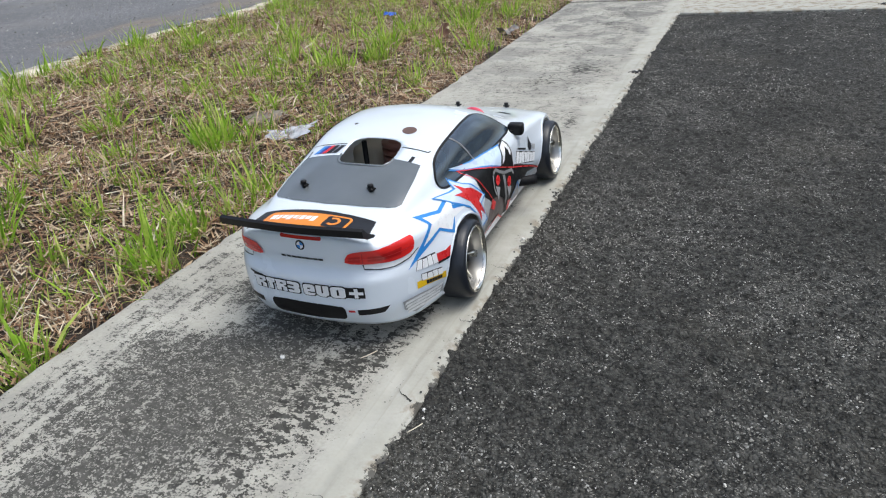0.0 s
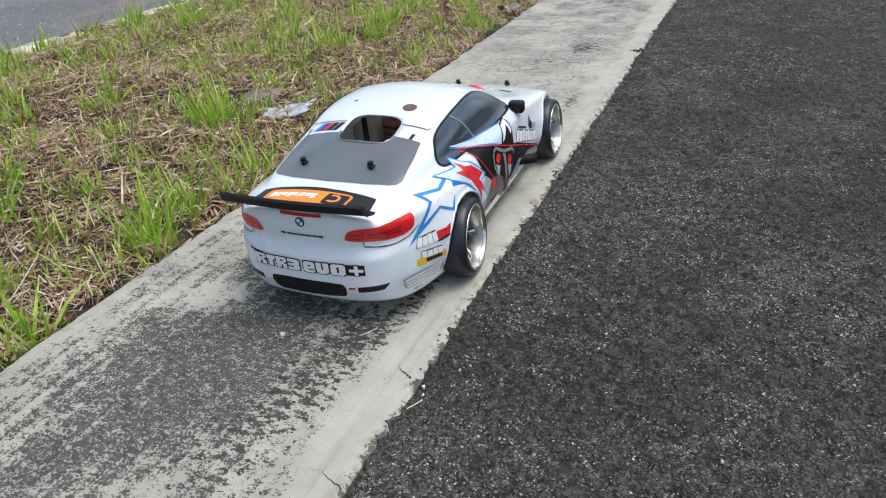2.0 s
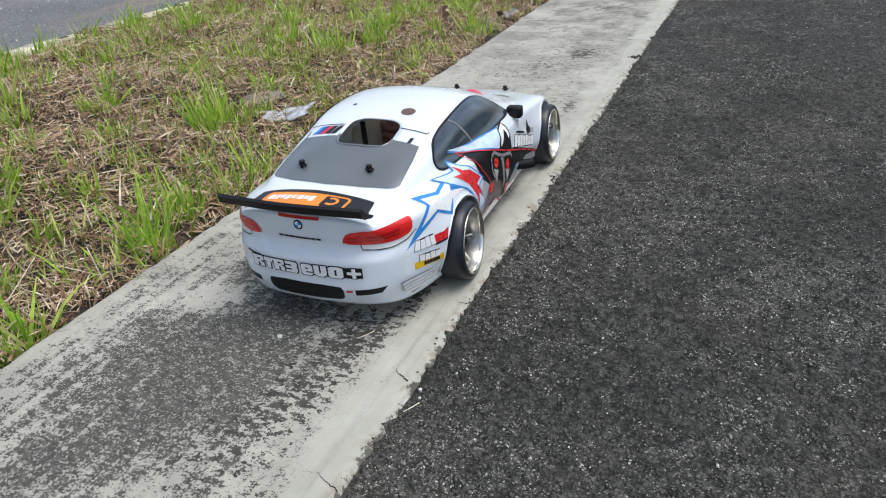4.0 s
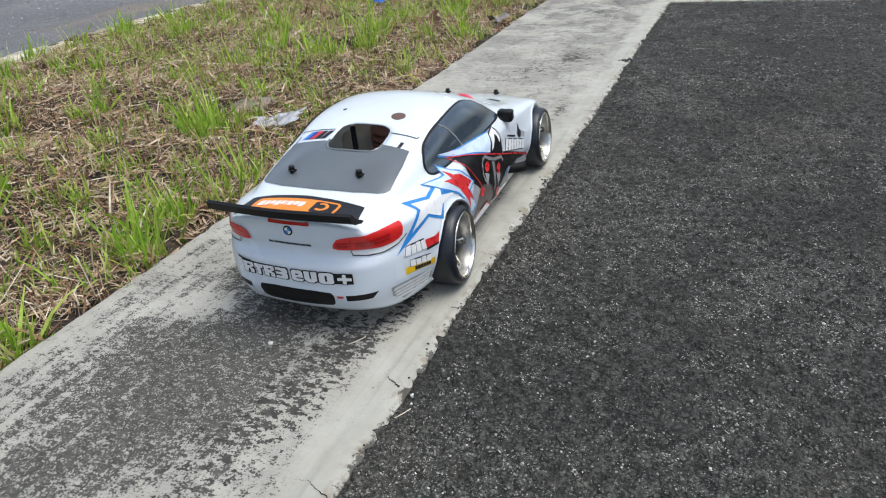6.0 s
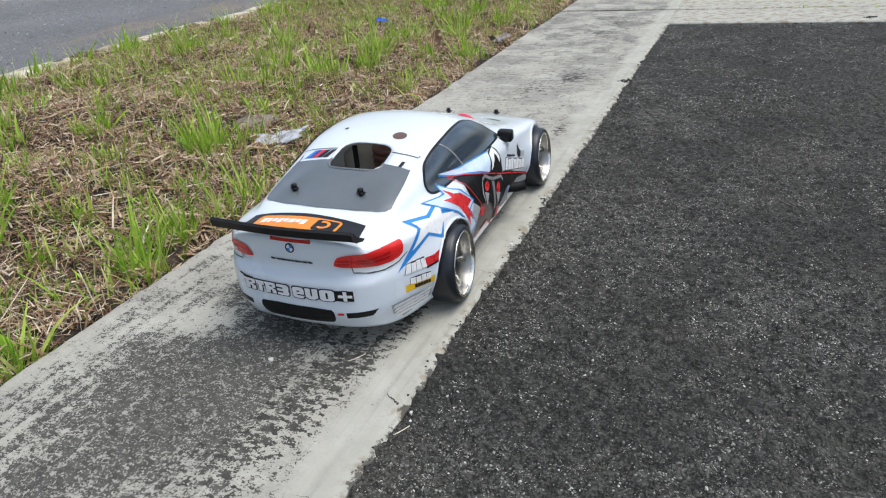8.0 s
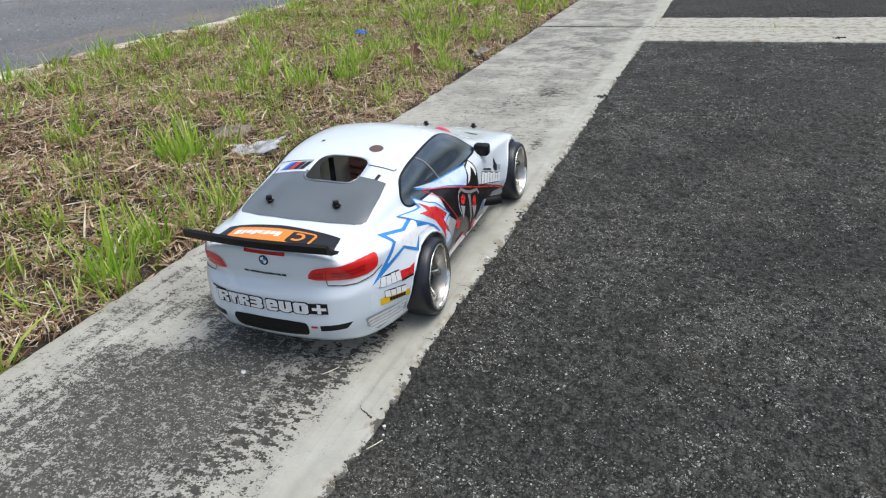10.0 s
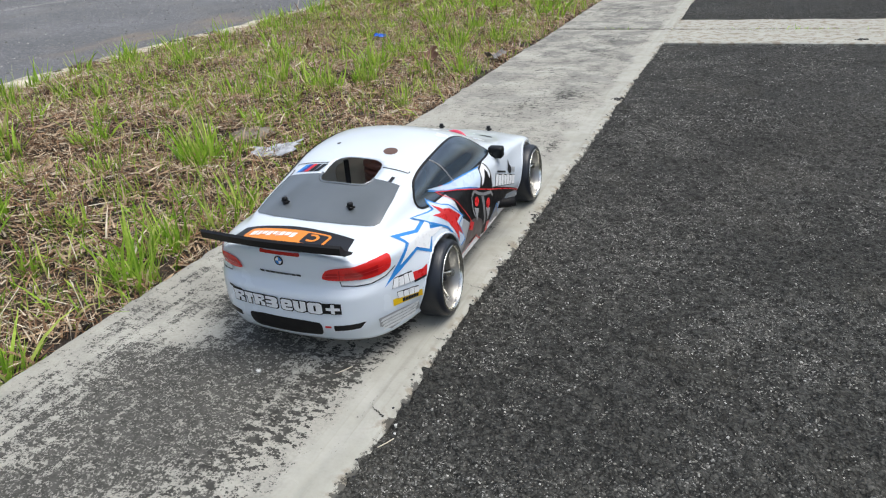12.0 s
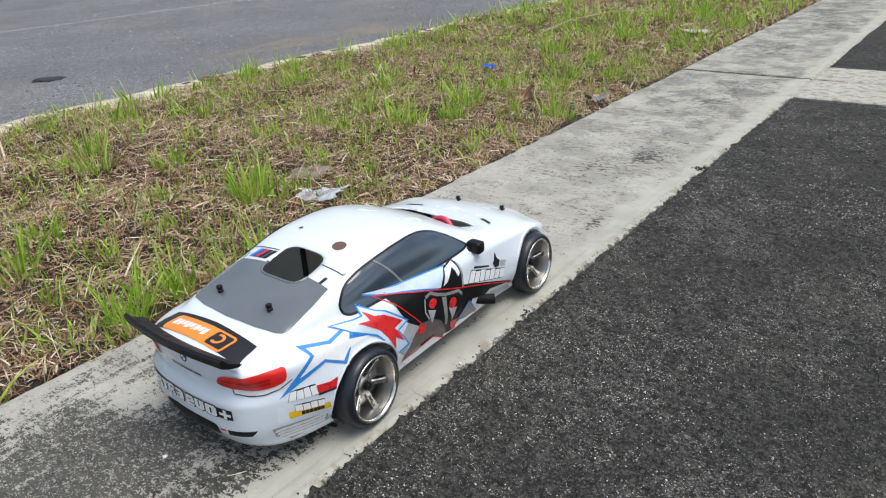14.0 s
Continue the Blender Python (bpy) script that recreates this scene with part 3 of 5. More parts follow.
def grass():
    rng = np.random.default_rng(9)
    tall = [(-0.52, 0.41), (-0.55, 0.44), (-0.57, 0.83), (-0.555, 1.02), (-0.47, 1.25),
            (-0.525, 1.55), (-0.43, 1.92), (-0.59, 1.92), (-0.40, 2.35), (-1.19, 2.25), (-1.0, 2.03), (-0.62, 2.3), (-0.66, 1.58)]
    middle = [(-0.83, 0.335), (-0.90, 0.37), (-1.21, 0.53), (-1.2, 0.62), (-1.21, 0.97), (-1.21, 1.1), (-1.2, 1.52), (-1.21, 1.95), (-0.345, 0.11), (-0.37, 0.13), (-1.2, 0.80), (-1.2, 1.3), (-1.2, 1.82), (-1.2, 0.69), (-0.37, 0.31), (-0.375, 0.195), (-0.355, 0.25), (-0.335, -0.05), (-0.555, 0.085), (-0.63, 0.72), (-0.67, 0.82), (-0.71, 0.60), (-0.66, 1.08), (-0.74, 0.42), (-1.19, 0.92), (-1.18, 1.06),
              (-0.53, 0.93), (-0.50, 1.34), (-0.576, 1.166), (-0.69, 0.71), (-1.1, 0.54), (-0.45, 1.03), (-1.15, 1.45), (-0.82, 1.05), (-0.95, 1.2), (-0.42, 1.45), (-0.75, 1.35), (-0.62, 0.15), (-1.2, 1.62), (-0.45, 2.1), (-0.9, 1.7)]
    low = [(-0.87, 0.30), (-1.22, 0.48), (-1.2, 0.56), (-1.15, 0.40), (-0.555, 0.273), (-0.595, 0.327), (-0.454, 0.596), (-0.83, 0.515), (-0.43, 0.0), (-0.45, 0.30), (-0.41, 0.56), (-1.03, 0.62), (-0.92, 0.75), (-0.38, 0.8), (-0.41, 1.17), (-0.78, 0.9), (-1.0, 0.9), (-0.47, 0.09), (-0.7, 0.25)]
    spots = []
    for places, h0, h1, s0, s1 in ((tall, 64, 84, 0.022, 0.030), (middle, 50, 66, 0.018, 0.026), (low, 34, 46, 0.012, 0.018)):
        spots += [(x, y, rng.uniform(h0, h1), rng.uniform(s0, s1)) for x, y in places]
    for i in range(12):
        spots.append((rng.uniform(-1.21, -1.05), 0.3 + i * 0.29 + rng.uniform(-0.04, 0.04), rng.integers(35, 70), rng.uniform(0.012, 0.028)))
    for i in range(60):
        spots.append((rng.uniform(-1.15, -0.36), 0.15 + i * 0.024 + rng.uniform(-0.04, 0.04), rng.integers(24, 42), rng.uniform(0.008, 0.018)))
    for i in range(40):
        spots.append((rng.uniform(-1.05, -0.36), 0.85 + i * 0.08 + rng.uniform(-0.1, 0.1), rng.integers(35, 75), rng.uniform(0.015, 0.03)))
    for i, (x, y, h, s) in enumerate(spots):
        v, f = tuft_mesh(rng, int(12 + h * 0.85 + rng.integers(0, 16)), h / 1000 * 1.12, s * 1.1)
        ob = mesh_object("grass_tuft", v.tolist(), f.tolist(), GREEN)
        ob.location = (x, y, float(verge_z(np.array(x), np.array(y))))
        tagged(ob, "tuft of fresh green grass growing through dry clippings", "grass", group="grass tufts on the verge")
    lots = []
    n = 19000
    x, y = rng.uniform(-1.24, -0.325, n), rng.uniform(-0.5, 2.6, n) 
    m = (vnoise(x, y, 5, 61) * 0.5 + vnoise(x, y, 22, 62) * 0.6) > 0.56 + 0.2 * rng.random(n)
    x, y = x[m], y[m]
    k = len(x)
    lots.append(blades(rng, x, y, verge_z(x, y), rng.uniform(0, 6.28, k), rng.uniform(0.010, 0.05, k), rng.uniform(0.0009, 0.0030, k), rng.uniform(0.7, 1.5, k), rng.uniform(0.1, 1.2, k)))
    n = 11000
    x, y = rng.uniform(-1.24, -0.33, n), rng.uniform(1.8, 11, n)
    m = vnoise(x, y, 4, 63) > 0.38
    x, y = x[m], y[m]
    k = len(x)
    lots.append(blades(rng, x, y, verge_z(x, y), rng.uniform(0, 6.28, k), rng.uniform(0.03, 0.08, k), rng.uniform(0.003, 0.007, k), rng.uniform(0.9, 1.5, k), rng.uniform(0.1, 1.0, k)))
    n = 5000
    x, y = rng.uniform(-1.24, -0.33, n), rng.uniform(-4, -0.45, n)
    m = vnoise(x, y, 6, 63) > 0.5
    x, y = x[m], y[m]
    k = len(x)
    lots.append(blades(rng, x, y, verge_z(x, y), rng.uniform(0, 6.28, k), rng.uniform(0.02, 0.07, k), rng.uniform(0.003, 0.006, k), rng.uniform(0.9, 1.5, k), rng.uniform(0.1, 1.0, k)))
    n = 13000
    x, y = rng.uniform(-1.22, -0.325, n), rng.uniform(-0.5, 3.0, n)
    m = vnoise(x, y, 9, 64) > 0.3
    x, y = x[m], y[m]
    k = len(x)
    lots.append(blades(rng, x, y, verge_z(x, y), rng.uniform(0, 6.28, k), rng.uniform(0.012, 0.036, k), rng.uniform(0.0008, 0.0020, k), rng.uniform(0.9, 1.57, k), rng.uniform(0, 0.6, k), 2))
    # weeds in the joint between the slabs
    k = 90
    x = np.concatenate([rng.normal(-0.12, 0.02, 20), rng.normal(0.30, 0.05, 50), rng.uniform(-0.2, 0.5, 20)])
    lots.append(blades(rng, x, rng.normal(JOINT, 0.003, k), np.full(k, -0.004), rng.uniform(0, 6.28, k), rng.uniform(0.006, 0.02, k), rng.uniform(0.0008, 0.0016, k), rng.uniform(0.4, 1.4, k), rng.uniform(0.1, 1.2, k)))
    tagged(joined("grass", lots, GREEN), "scattered short green grass blades", "grass", kind="stuff")


straw()
grass()


# ---- model car (lengths below in millimetres, x right, y forward) ----
PAINT = plain("white_body_shell", (0.79, 0.855, 0.925), 0.22, coat=0.6, var=0.02, scale=8)
LINING = bpy.data.materials.new("shell_lining")


def let_light_through(m, share, col):
    """Thin moulded plastic: part of the light goes through it."""
    m.use_nodes = True
    t = N(m, "ShaderNodeBsdfTranslucent", Color=col)
    mx = N(m, "ShaderNodeMixShader", Fac=share, i1=m.node_tree.nodes["Principled BSDF"].outputs[0], i2=t.outputs[0])
    m.node_tree.links.new(mx.outputs[0], m.node_tree.nodes["Material Output"].inputs[0])


let_light_through(LINING, 0.7, (0.85, 0.83, 0.78, 1))
let_light_through(PAINT, 0.08, (0.85, 0.85, 0.85, 1))
WHITE = plain("white_vinyl", (0.82, 0.83, 0.84), 0.3, var=0.02)
# raised base and broad mottling paint cloudy sky reflection into the film's colour
GLASS = plain("smoked_window_film", (0.125, 0.140, 0.150), 0.07, coat=0.5, var=0.3, scale=16, spec=0.9)
# the blue in this dark base stands in for a sky reflection
SIDEGLASS = plain("dark_window_film", (0.026, 0.044, 0.066), 0.06, coat=0.4, var=0.35, scale=25, spec=0.9)
BLACK = plain("black_plastic", (0.007, 0.007, 0.008), 0.42, var=0.2, spec=0.28)
DARK = plain("dark_grey_vinyl", (0.016, 0.017, 0.021), 0.4, var=0.25, scale=40, spec=0.35)
RUBBER = plain("tyre_rubber", (0.013, 0.016, 0.023), 0.34, var=0.3, scale=90, bumpy=0.2)
CHROME = plain("chrome_rim", (0.72, 0.70, 0.64), 0.16, metal=1.0, var=0.06)
SATIN = plain("satin_silver", (0.45, 0.44, 0.42), 0.35, metal=1.0, var=0.1)
RED = plain("red_vinyl", (0.62, 0.022, 0.025), 0.3, var=0.1)
LAMP = plain("red_lamp_lens", (0.72, 0.022, 0.02), 0.2, coat=0.15, var=0.12, scale=120)
DEEPRED = plain("deep_red_lens", (0.50, 0.010, 0.012), 0.2, coat=0.2, var=0.15, scale=200)
BLUE = plain("blue_vinyl", (0.03, 0.23, 0.62), 0.35, var=0.2)
PALE = plain("pale_blue_vinyl", (0.55, 0.66, 0.80), 0.3, var=0.15, scale=40)
ORANGE = plain("orange_vinyl", (0.80, 0.26, 0.03), 0.35, var=0.06)
YELLOW = plain("yellow_vinyl", (0.80, 0.50, 0.01), 0.35, var=0.05)
STEEL = plain("grey_metal_print", (0.22, 0.22, 0.22), 0.4, var=0.55, scale=60)
BROWN = plain("brown_metal_print", (0.13, 0.10, 0.095), 0.4, var=0.5, scale=50)
GREYLINE = plain("grey_print", (0.38, 0.39, 0.40), 0.4, var=0.25, scale=90)
PINK = plain("red_silicone_hose", (0.62, 0.05, 0.10), 0.3, var=0.08)
HEAD = plain("brown_engine_head", (0.27, 0.115, 0.085), 0.35, metal=0.15, var=0.3, scale=50)
ALLOY = plain("chassis_alloy", (0.30, 0.30, 0.31), 0.4, metal=0.8, var=0.15)

# along the car: y, half width and height of the shoulder, window base, roof edge, height on the centre line
TOP = [(-230, 57.5, 86.5, 45, 91.5, 25, 94, 95), (-222, 64, 86.5, 48, 93, 27, 96, 97.2), (-200, 73, 85.5, 56, 92.5, 33, 97, 99), (-186, 76.5, 85, 62, 92.5, 46, 99.5, 102),
       (-165, 79, 84.5, 65, 93.5, 52, 104.5, 108), (-142, 80.5, 84.5, 68, 94.5, 54, 109.5, 114.5), (-120, 81.5, 85, 70, 94.5, 55.5, 114, 120)]
TOP += [(-90, 82, 84.5, 73, 94, 57.5, 119.5, 127), (-50, 83, 84, 75, 93.5, 58, 122, 130), (-20, 83.5, 83.5, 75.5, 93, 58, 120, 127.5),
       (10, 83.5, 83, 76, 92, 57, 113, 119.5), (35, 83.5, 82, 75.5, 90.5, 56, 103, 109), (60, 83, 80.5, 74, 87.5, 58, 92.5, 96.5),
       (82, 83, 78.5, 71, 84, 58, 86.5, 87.5), (110, 83, 75.5, 66, 80, 42, 82, 82.5), (145, 81.5, 71, 60, 74, 36, 75.5, 76),
       (175, 75, 60.5, 52, 64.5, 32, 67, 67.5), (198, 65, 51, 44, 55, 26, 58, 58.5), (210, 52, 44, 36, 47, 20, 49.5, 50)]
AXLE_R, AXLE_F, HUB_Z = -131.0, 131.0, 33.0


def spline(ts, ps, t):
    """Catmull-Rom through the points ps at ts, for an array t."""
    ts, ps = np.array(ts, float), np.array(ps, float)
    i = np.clip(np.searchsorted(ts, t, side="right") - 1, 0, len(ts) - 2)
    m = np.gradient(ps, ts, axis=0)
    h = (ts[i + 1] - ts[i])
    u = (t - ts[i]) / h
    if ps.ndim > 1: h, u = h[:, None], u[:, None]
    return (2 * u**3 - 3 * u**2 + 1) * ps[i] + (u**3 - 2 * u**2 + u) * h * m[i] + (-2 * u**3 + 3 * u**2) * ps[i + 1] + (u**3 - u**2) * h * m[i + 1]


def smooth01(v, a, b):
    u = np.clip((v - a) / (b - a), 0, 1)
    return u * u * (3 - 2 * u)


def shell_arrays():
    ys = np.arange(-230, 210.1, 2.5)
    tab = spline([r[0] for r in TOP], [r[1:] for r in TOP], ys)
    half = np.concatenate([np.linspace(0, 1, 15), np.linspace(1, 2, 13)[1:], np.linspace(2, 3, 8)[1:]])
    rows = []
    for y, (w, zw, xg, zg, xr, zr, zt) in zip(ys, tab):
        pts = np.array([(-xr, zr), (0, zt), (xr, zr), (xg, zg), (w, zw), (w + 6, zw - 14)])
        p = spline([-1, 0, 1, 2, 3, 4], pts, half)
        p[0] = (0, zt)
        full = np.concatenate([p[:0:-1] * (-1, 1), p])
        yy = y + 7 * smooth01(-y, 190, 230) * (full[:, 0] / 60) ** 2 - 10 * smooth01(y, 170, 210) * (full[:, 0] / 60) ** 2
        rows.append(np.stack([full[:, 0] + 2.6 * smooth01(-y, 60, 150), yy, full[:, 1]], 1))
    return np.array(rows)


def build_shell():
    """The body shell as a bmesh: the top as a lofted sheet, the sides as rings hung from its edge."""
    g = shell_arrays()
    R, C, _ = g.shape
    bm = bmesh.new()
    V = [[bm.verts.new(g[r, c]) for c in range(C)] for r in range(R)]
    for r in range(R - 1):
        for c in range(C - 1):
            bm.faces.new((V[r][c], V[r][c + 1], V[r + 1][c + 1], V[r + 1][c]))
    loop = [(0, c) for c in range(C)] + [(r, C - 1) for r in range(1, R)] + [(R - 1, c) for c in range(C - 2, -1, -1)] + [(r, 0) for r in range(R - 2, 0, -1)]
    P = np.array([g[r, c] for r, c in loop])
    n = len(P)
    tan = np.roll(P, -1, 0)[:, :2] - np.roll(P, 1, 0)[:, :2]
    nor = np.stack([tan[:, 1], -tan[:, 0]], 1)
    nor /= np.linalg.norm(nor, axis=1)[:, None] + 1e-9
    for _ in range(14):
        nor = (np.roll(nor, 1, 0) + nor * 2 + np.roll(nor, -1, 0)) / 4
        nor /= np.linalg.norm(nor, axis=1)[:, None]
    Q = P[:, :2].copy()
    for _ in range(70):
        Q = (np.roll(Q, 1, 0) + Q * 2 + np.roll(Q, -1, 0)) / 4
    K = 30
    rear, front = np.clip(-nor[:, 1], 0, 1) ** 2, np.clip(nor[:, 1], 0, 1) ** 2
    side = np.clip(1 - rear - front, 0, 1)
    zs = 19 * side + 22.5 * rear + 13 * front
    prev = [V[r][c] for r, c in loop]
    for k in range(1, K + 1):
        t = k / K
        z = P[:, 2] + (zs - P[:, 2]) * t
        o_side = 3.2 * np.sqrt(np.clip(t * 3, 0, 1)) + 1.0 * smooth01(t, 0.2, 0.5) - 6.0 * smooth01(t, 0.62, 1.0)
        fl = np.exp(-((P[:, 1] - AXLE_R) / 40) ** 2) + np.exp(-((P[:, 1] - AXLE_F) / 40) ** 2)
        o_side = o_side + fl * 6.5 * smooth01(t, 0.0, 0.45) * (1 - 0.2 * smooth01(t, 0.7, 1))
        o_rear = 1.6 * np.sqrt(np.clip(t * 4, 0, 1)) - 2.0 * np.exp(-((z - 72) / 7) ** 2) + 4.0 * smooth01(-z, -70, -60) - 7 * smooth01(-z, -38, -17)
        o_front = 3 * np.sqrt(np.clip(t * 3, 0, 1)) - 5 * smooth01(t, 0.6, 1)
        o = o_side * side + o_rear * rear + o_front * front
        B = P[:, :2] + (Q - P[:, :2]) * smooth01(t, 0.0, 0.22)
        low_left = 3.2 * (P[:, 0] < -20) * smooth01(-P[:, 1], 110, 165) * smooth01(t, 0.0, 0.3)
        ring = [bm.verts.new((B[i, 0] - low_left[i] + nor[i, 0] * o[i], B[i, 1] + nor[i, 1] * o[i], z[i])) for i in range(n)]
        for i in range(n):
            j = (i + 1) % n
            bm.faces.new((prev[i], ring[i], ring[j], prev[j]))
        prev = ring

    def cut(inside, project):
        doomed = [f for f in bm.faces if inside(f.calc_center_median())]
        edge = {v for f in doomed for v in f.verts}
        bmesh.ops.delete(bm, geom=doomed, context="FACES")
        for v in edge:
            if v.is_valid and v.link_faces: project(v)

    # wheel arches
    for ay in (AXLE_R, AXLE_F):
        rad = 37.5 if ay < 0 else 36.0
        def inside(c, ay=ay): return abs(c.x) > 55 and c.z < 80 and math.hypot(c.y - ay, c.z - HUB_Z) < rad
        def project(v, ay=ay):
            d = Vector((v.co.y - ay, v.co.z - HUB_Z))
            if v.co.z > 20 and d.length > 1:
                d = d.normalized() * rad
                v.co.y, v.co.z = ay + d.x, HUB_Z + d.y
        cut(inside, project)

    # rounded openings in the top: tank hatch, antenna hole, open windscreen
    def opening(cx, cy, hx, hy, e):
        def level(c): return (abs((c.x - cx) / hx) ** e + abs((c.y - cy) / hy) ** e) ** (1 / e)
        def inside(c): return c.z > 80 and level(c) < 1
        def project(v):
            q = level(v.co)
            if q > 0.05:
                v.co.x, v.co.y = cx + (v.co.x - cx) / q, cy + (v.co.y - cy) / q
        cut(inside, project)

    opening(7, -122, 24, 19, 4)
    opening(0, 62, 50, 22, 5)
    bmesh.ops.recalc_face_normals(bm, faces=bm.faces)
    return bm


SHELL_BM = build_shell()
SHELL_TREE = BVHTree.FromBMesh(SHELL_BM)


def scaled(bm):
    for v in bm.verts: v.co *= 0.001
    return bm


def cast(axis, a, b, sign=1):
    """The point of the shell met along an axis: 'side' (y, z), 'rear' (x, z), 'top' (x, y), and the normal that looks outward."""
    if axis == "side": o, d = Vector((sign * 200, a, b)), Vector((-sign, 0, 0))
    elif axis == "rear": o, d = Vector((a, -400, b)), Vector((0, 1, 0))
    elif axis == "flank": o, d = Vector((sign * (FLANK_C * 300 - FLANK_S * b), a, FLANK_S * 300 + FLANK_C * b)), Vector((-sign * FLANK_C, 0, -FLANK_S))
    elif axis == "corner": o, d = Vector((sign * (a * 0.7071 + 300 * 0.7071), a * 0.7071 - 300 * 0.7071, b)), Vector((-sign * 0.7071, 0.7071, 0))
    else: o, d = Vector((a, b, 300)), Vector((0, 0, -1))
    hit, nrm, _, _ = SHELL_TREE.ray_cast(o, d)
    if hit is None: return None, None
    return hit, (nrm if nrm.dot(d) < 0 else -nrm)


FLANK_C, FLANK_S = math.cos(radians(38)), math.sin(radians(38))


def flank(pts, sign=1):
    """Points of the flank, given as (y, z), in the slanting plane that faces the shoulder line."""
    out = []
    for y, z in pts:
        hit = cast("side", y, z, sign)[0]
        x = abs(hit.x) if hit and abs(hit.x) > 50 else 88.0
        out.append((y, FLANK_C * z - FLANK_S * x))
    return out


def softened(outline, times=2):
    """The outline with its corners cut."""
    for _ in range(times):
        out = []
        for p, q in zip(outline, outline[1:] + outline[:1]):
            out += [(p[0] * 0.78 + q[0] * 0.22, p[1] * 0.78 + q[1] * 0.22), (p[0] * 0.22 + q[0] * 0.78, p[1] * 0.22 + q[1] * 0.78)]
        outline = out
    return outline


def corner_points(pts):
    """Points (x, y, z) near the rear corner, in the upright plane that faces it."""
    return [((x + y) * 0.7071, z) for x, y, z in pts]


def decal(name, axis, outline, material, parent, lift=0.35, grid=5.0, label="", sign=1):
    """A thin print or panel that follows the shell, from its outline as seen along an axis."""
    bm = bmesh.new()
    vs = [bm.verts.new((a, b, 0)) for a, b in outline]
    bm.faces.new(vs)
    bm.normal_update()
    bmesh.ops.triangulate(bm, faces=bm.faces[:], ngon_method="EAR_CLIP")
    for k in (0, 1):
        lo, hi = min(p[k] for p in outline), max(p[k] for p in outline)
        cutat = math.floor(lo / grid) * grid + grid
        while cutat < hi:
            no = (1, 0, 0) if k == 0 else (0, 1, 0)
            bmesh.ops.bisect_plane(bm, geom=bm.verts[:] + bm.edges[:] + bm.faces[:], dist=1e-4, plane_co=tuple(c * cutat for c in no), plane_no=no)
            cutat += grid
    bad = []
    for v in bm.verts:
        p, nrm = cast(axis, v.co.x, v.co.y, sign)
        if p is None: bad.append(v)
        else: v.co = p + nrm * lift
    bmesh.ops.delete(bm, geom=bad, context="VERTS")
    bmesh.ops.recalc_face_normals(bm, faces=bm.faces)
    return part(name, scaled(bm), material, parent, label)


def ribbon(pts, w):
    """The outline of a band of width w along a line of points."""
    left, right = [], []
    for i, (a, b) in enumerate(pts):
        p, q = pts[max(i - 1, 0)], pts[min(i + 1, len(pts) - 1)]
        d = Vector((q[0] - p[0], q[1] - p[1])).normalized()
        left.append((a - d.y * w / 2, b + d.x * w / 2)); right.append((a + d.y * w / 2, b - d.x * w / 2))
    return left + right[::-1]


def rounded(x0, y0, x1, y1, r, k=5):
    out = []
    for cx, cy, a0 in ((x1 - r, y1 - r, 0), (x0 + r, y1 - r, 90), (x0 + r, y0 + r, 180), (x1 - r, y0 + r, 270)):
        for i in range(k + 1):
            a = radians(a0 + 90 * i / k)
            out.append((cx + r * math.cos(a), cy + r * math.sin(a)))
    return out


def disc(cx, cy, r, k=20, squash=1.0):
    return [(cx + r * math.cos(2 * math.pi * i / k), cy + r * squash * math.sin(2 * math.pi * i / k)) for i in range(k)]


def grow(outline, d):
    """The outline moved outward by d, corner by corner."""
    area = sum(p[0] * q[1] - q[0] * p[1] for p, q in zip(outline, outline[1:] + outline[:1]))
    s = 1 if area > 0 else -1
    out = []
    for i, p in enumerate(outline):
        a, b = outline[i - 1], outline[(i + 1) % len(outline)]
        e1, e2 = Vector((p[0] - a[0], p[1] - a[1])).normalized(), Vector((b[0] - p[0], b[1] - p[1])).normalized()
        n1, n2 = Vector((e1.y, -e1.x)) * s, Vector((e2.y, -e2.x)) * s
        m = n1 + n2
        if m.length < 0.2: m = n1
        m = m.normalized()
        k = min(2.2, 1 / max(0.35, m.dot(n1)))
        out.append((p[0] + m.x * d * k, p[1] + m.y * d * k))
    return out


def tube(points, r, sides=10, closed=False):
    bm = bmesh.new()
    pts = [Vector(p) for p in points]
    rings = []
    n = len(pts)
    for i, p in enumerate(pts):
        a, b = (pts[i - 1], pts[(i + 1) % n]) if closed else (pts[max(i - 1, 0)], pts[min(i + 1, n - 1)])
        d = (b - a).normalized()
        u = d.orthogonal().normalized() if not rings else (rings[-1][1] - d * rings[-1][1].dot(d)).normalized()
        w = d.cross(u)
        rings.append(([bm.verts.new(p + (u * math.cos(2 * math.pi * k / sides) + w * math.sin(2 * math.pi * k / sides)) * r) for k in range(sides)], u))
    for i in range(n if closed else n - 1):
        A, B = rings[i][0], rings[(i + 1) % n][0]
        for k in range(sides):
            bm.faces.new((A[k], A[(k + 1) % sides], B[(k + 1) % sides], B[k]))
    if not closed:
        bm.faces.new(rings[0][0][::-1]); bm.faces.new(rings[-1][0])
    bmesh.ops.recalc_face_normals(bm, faces=bm.faces)
    return scaled(bm)


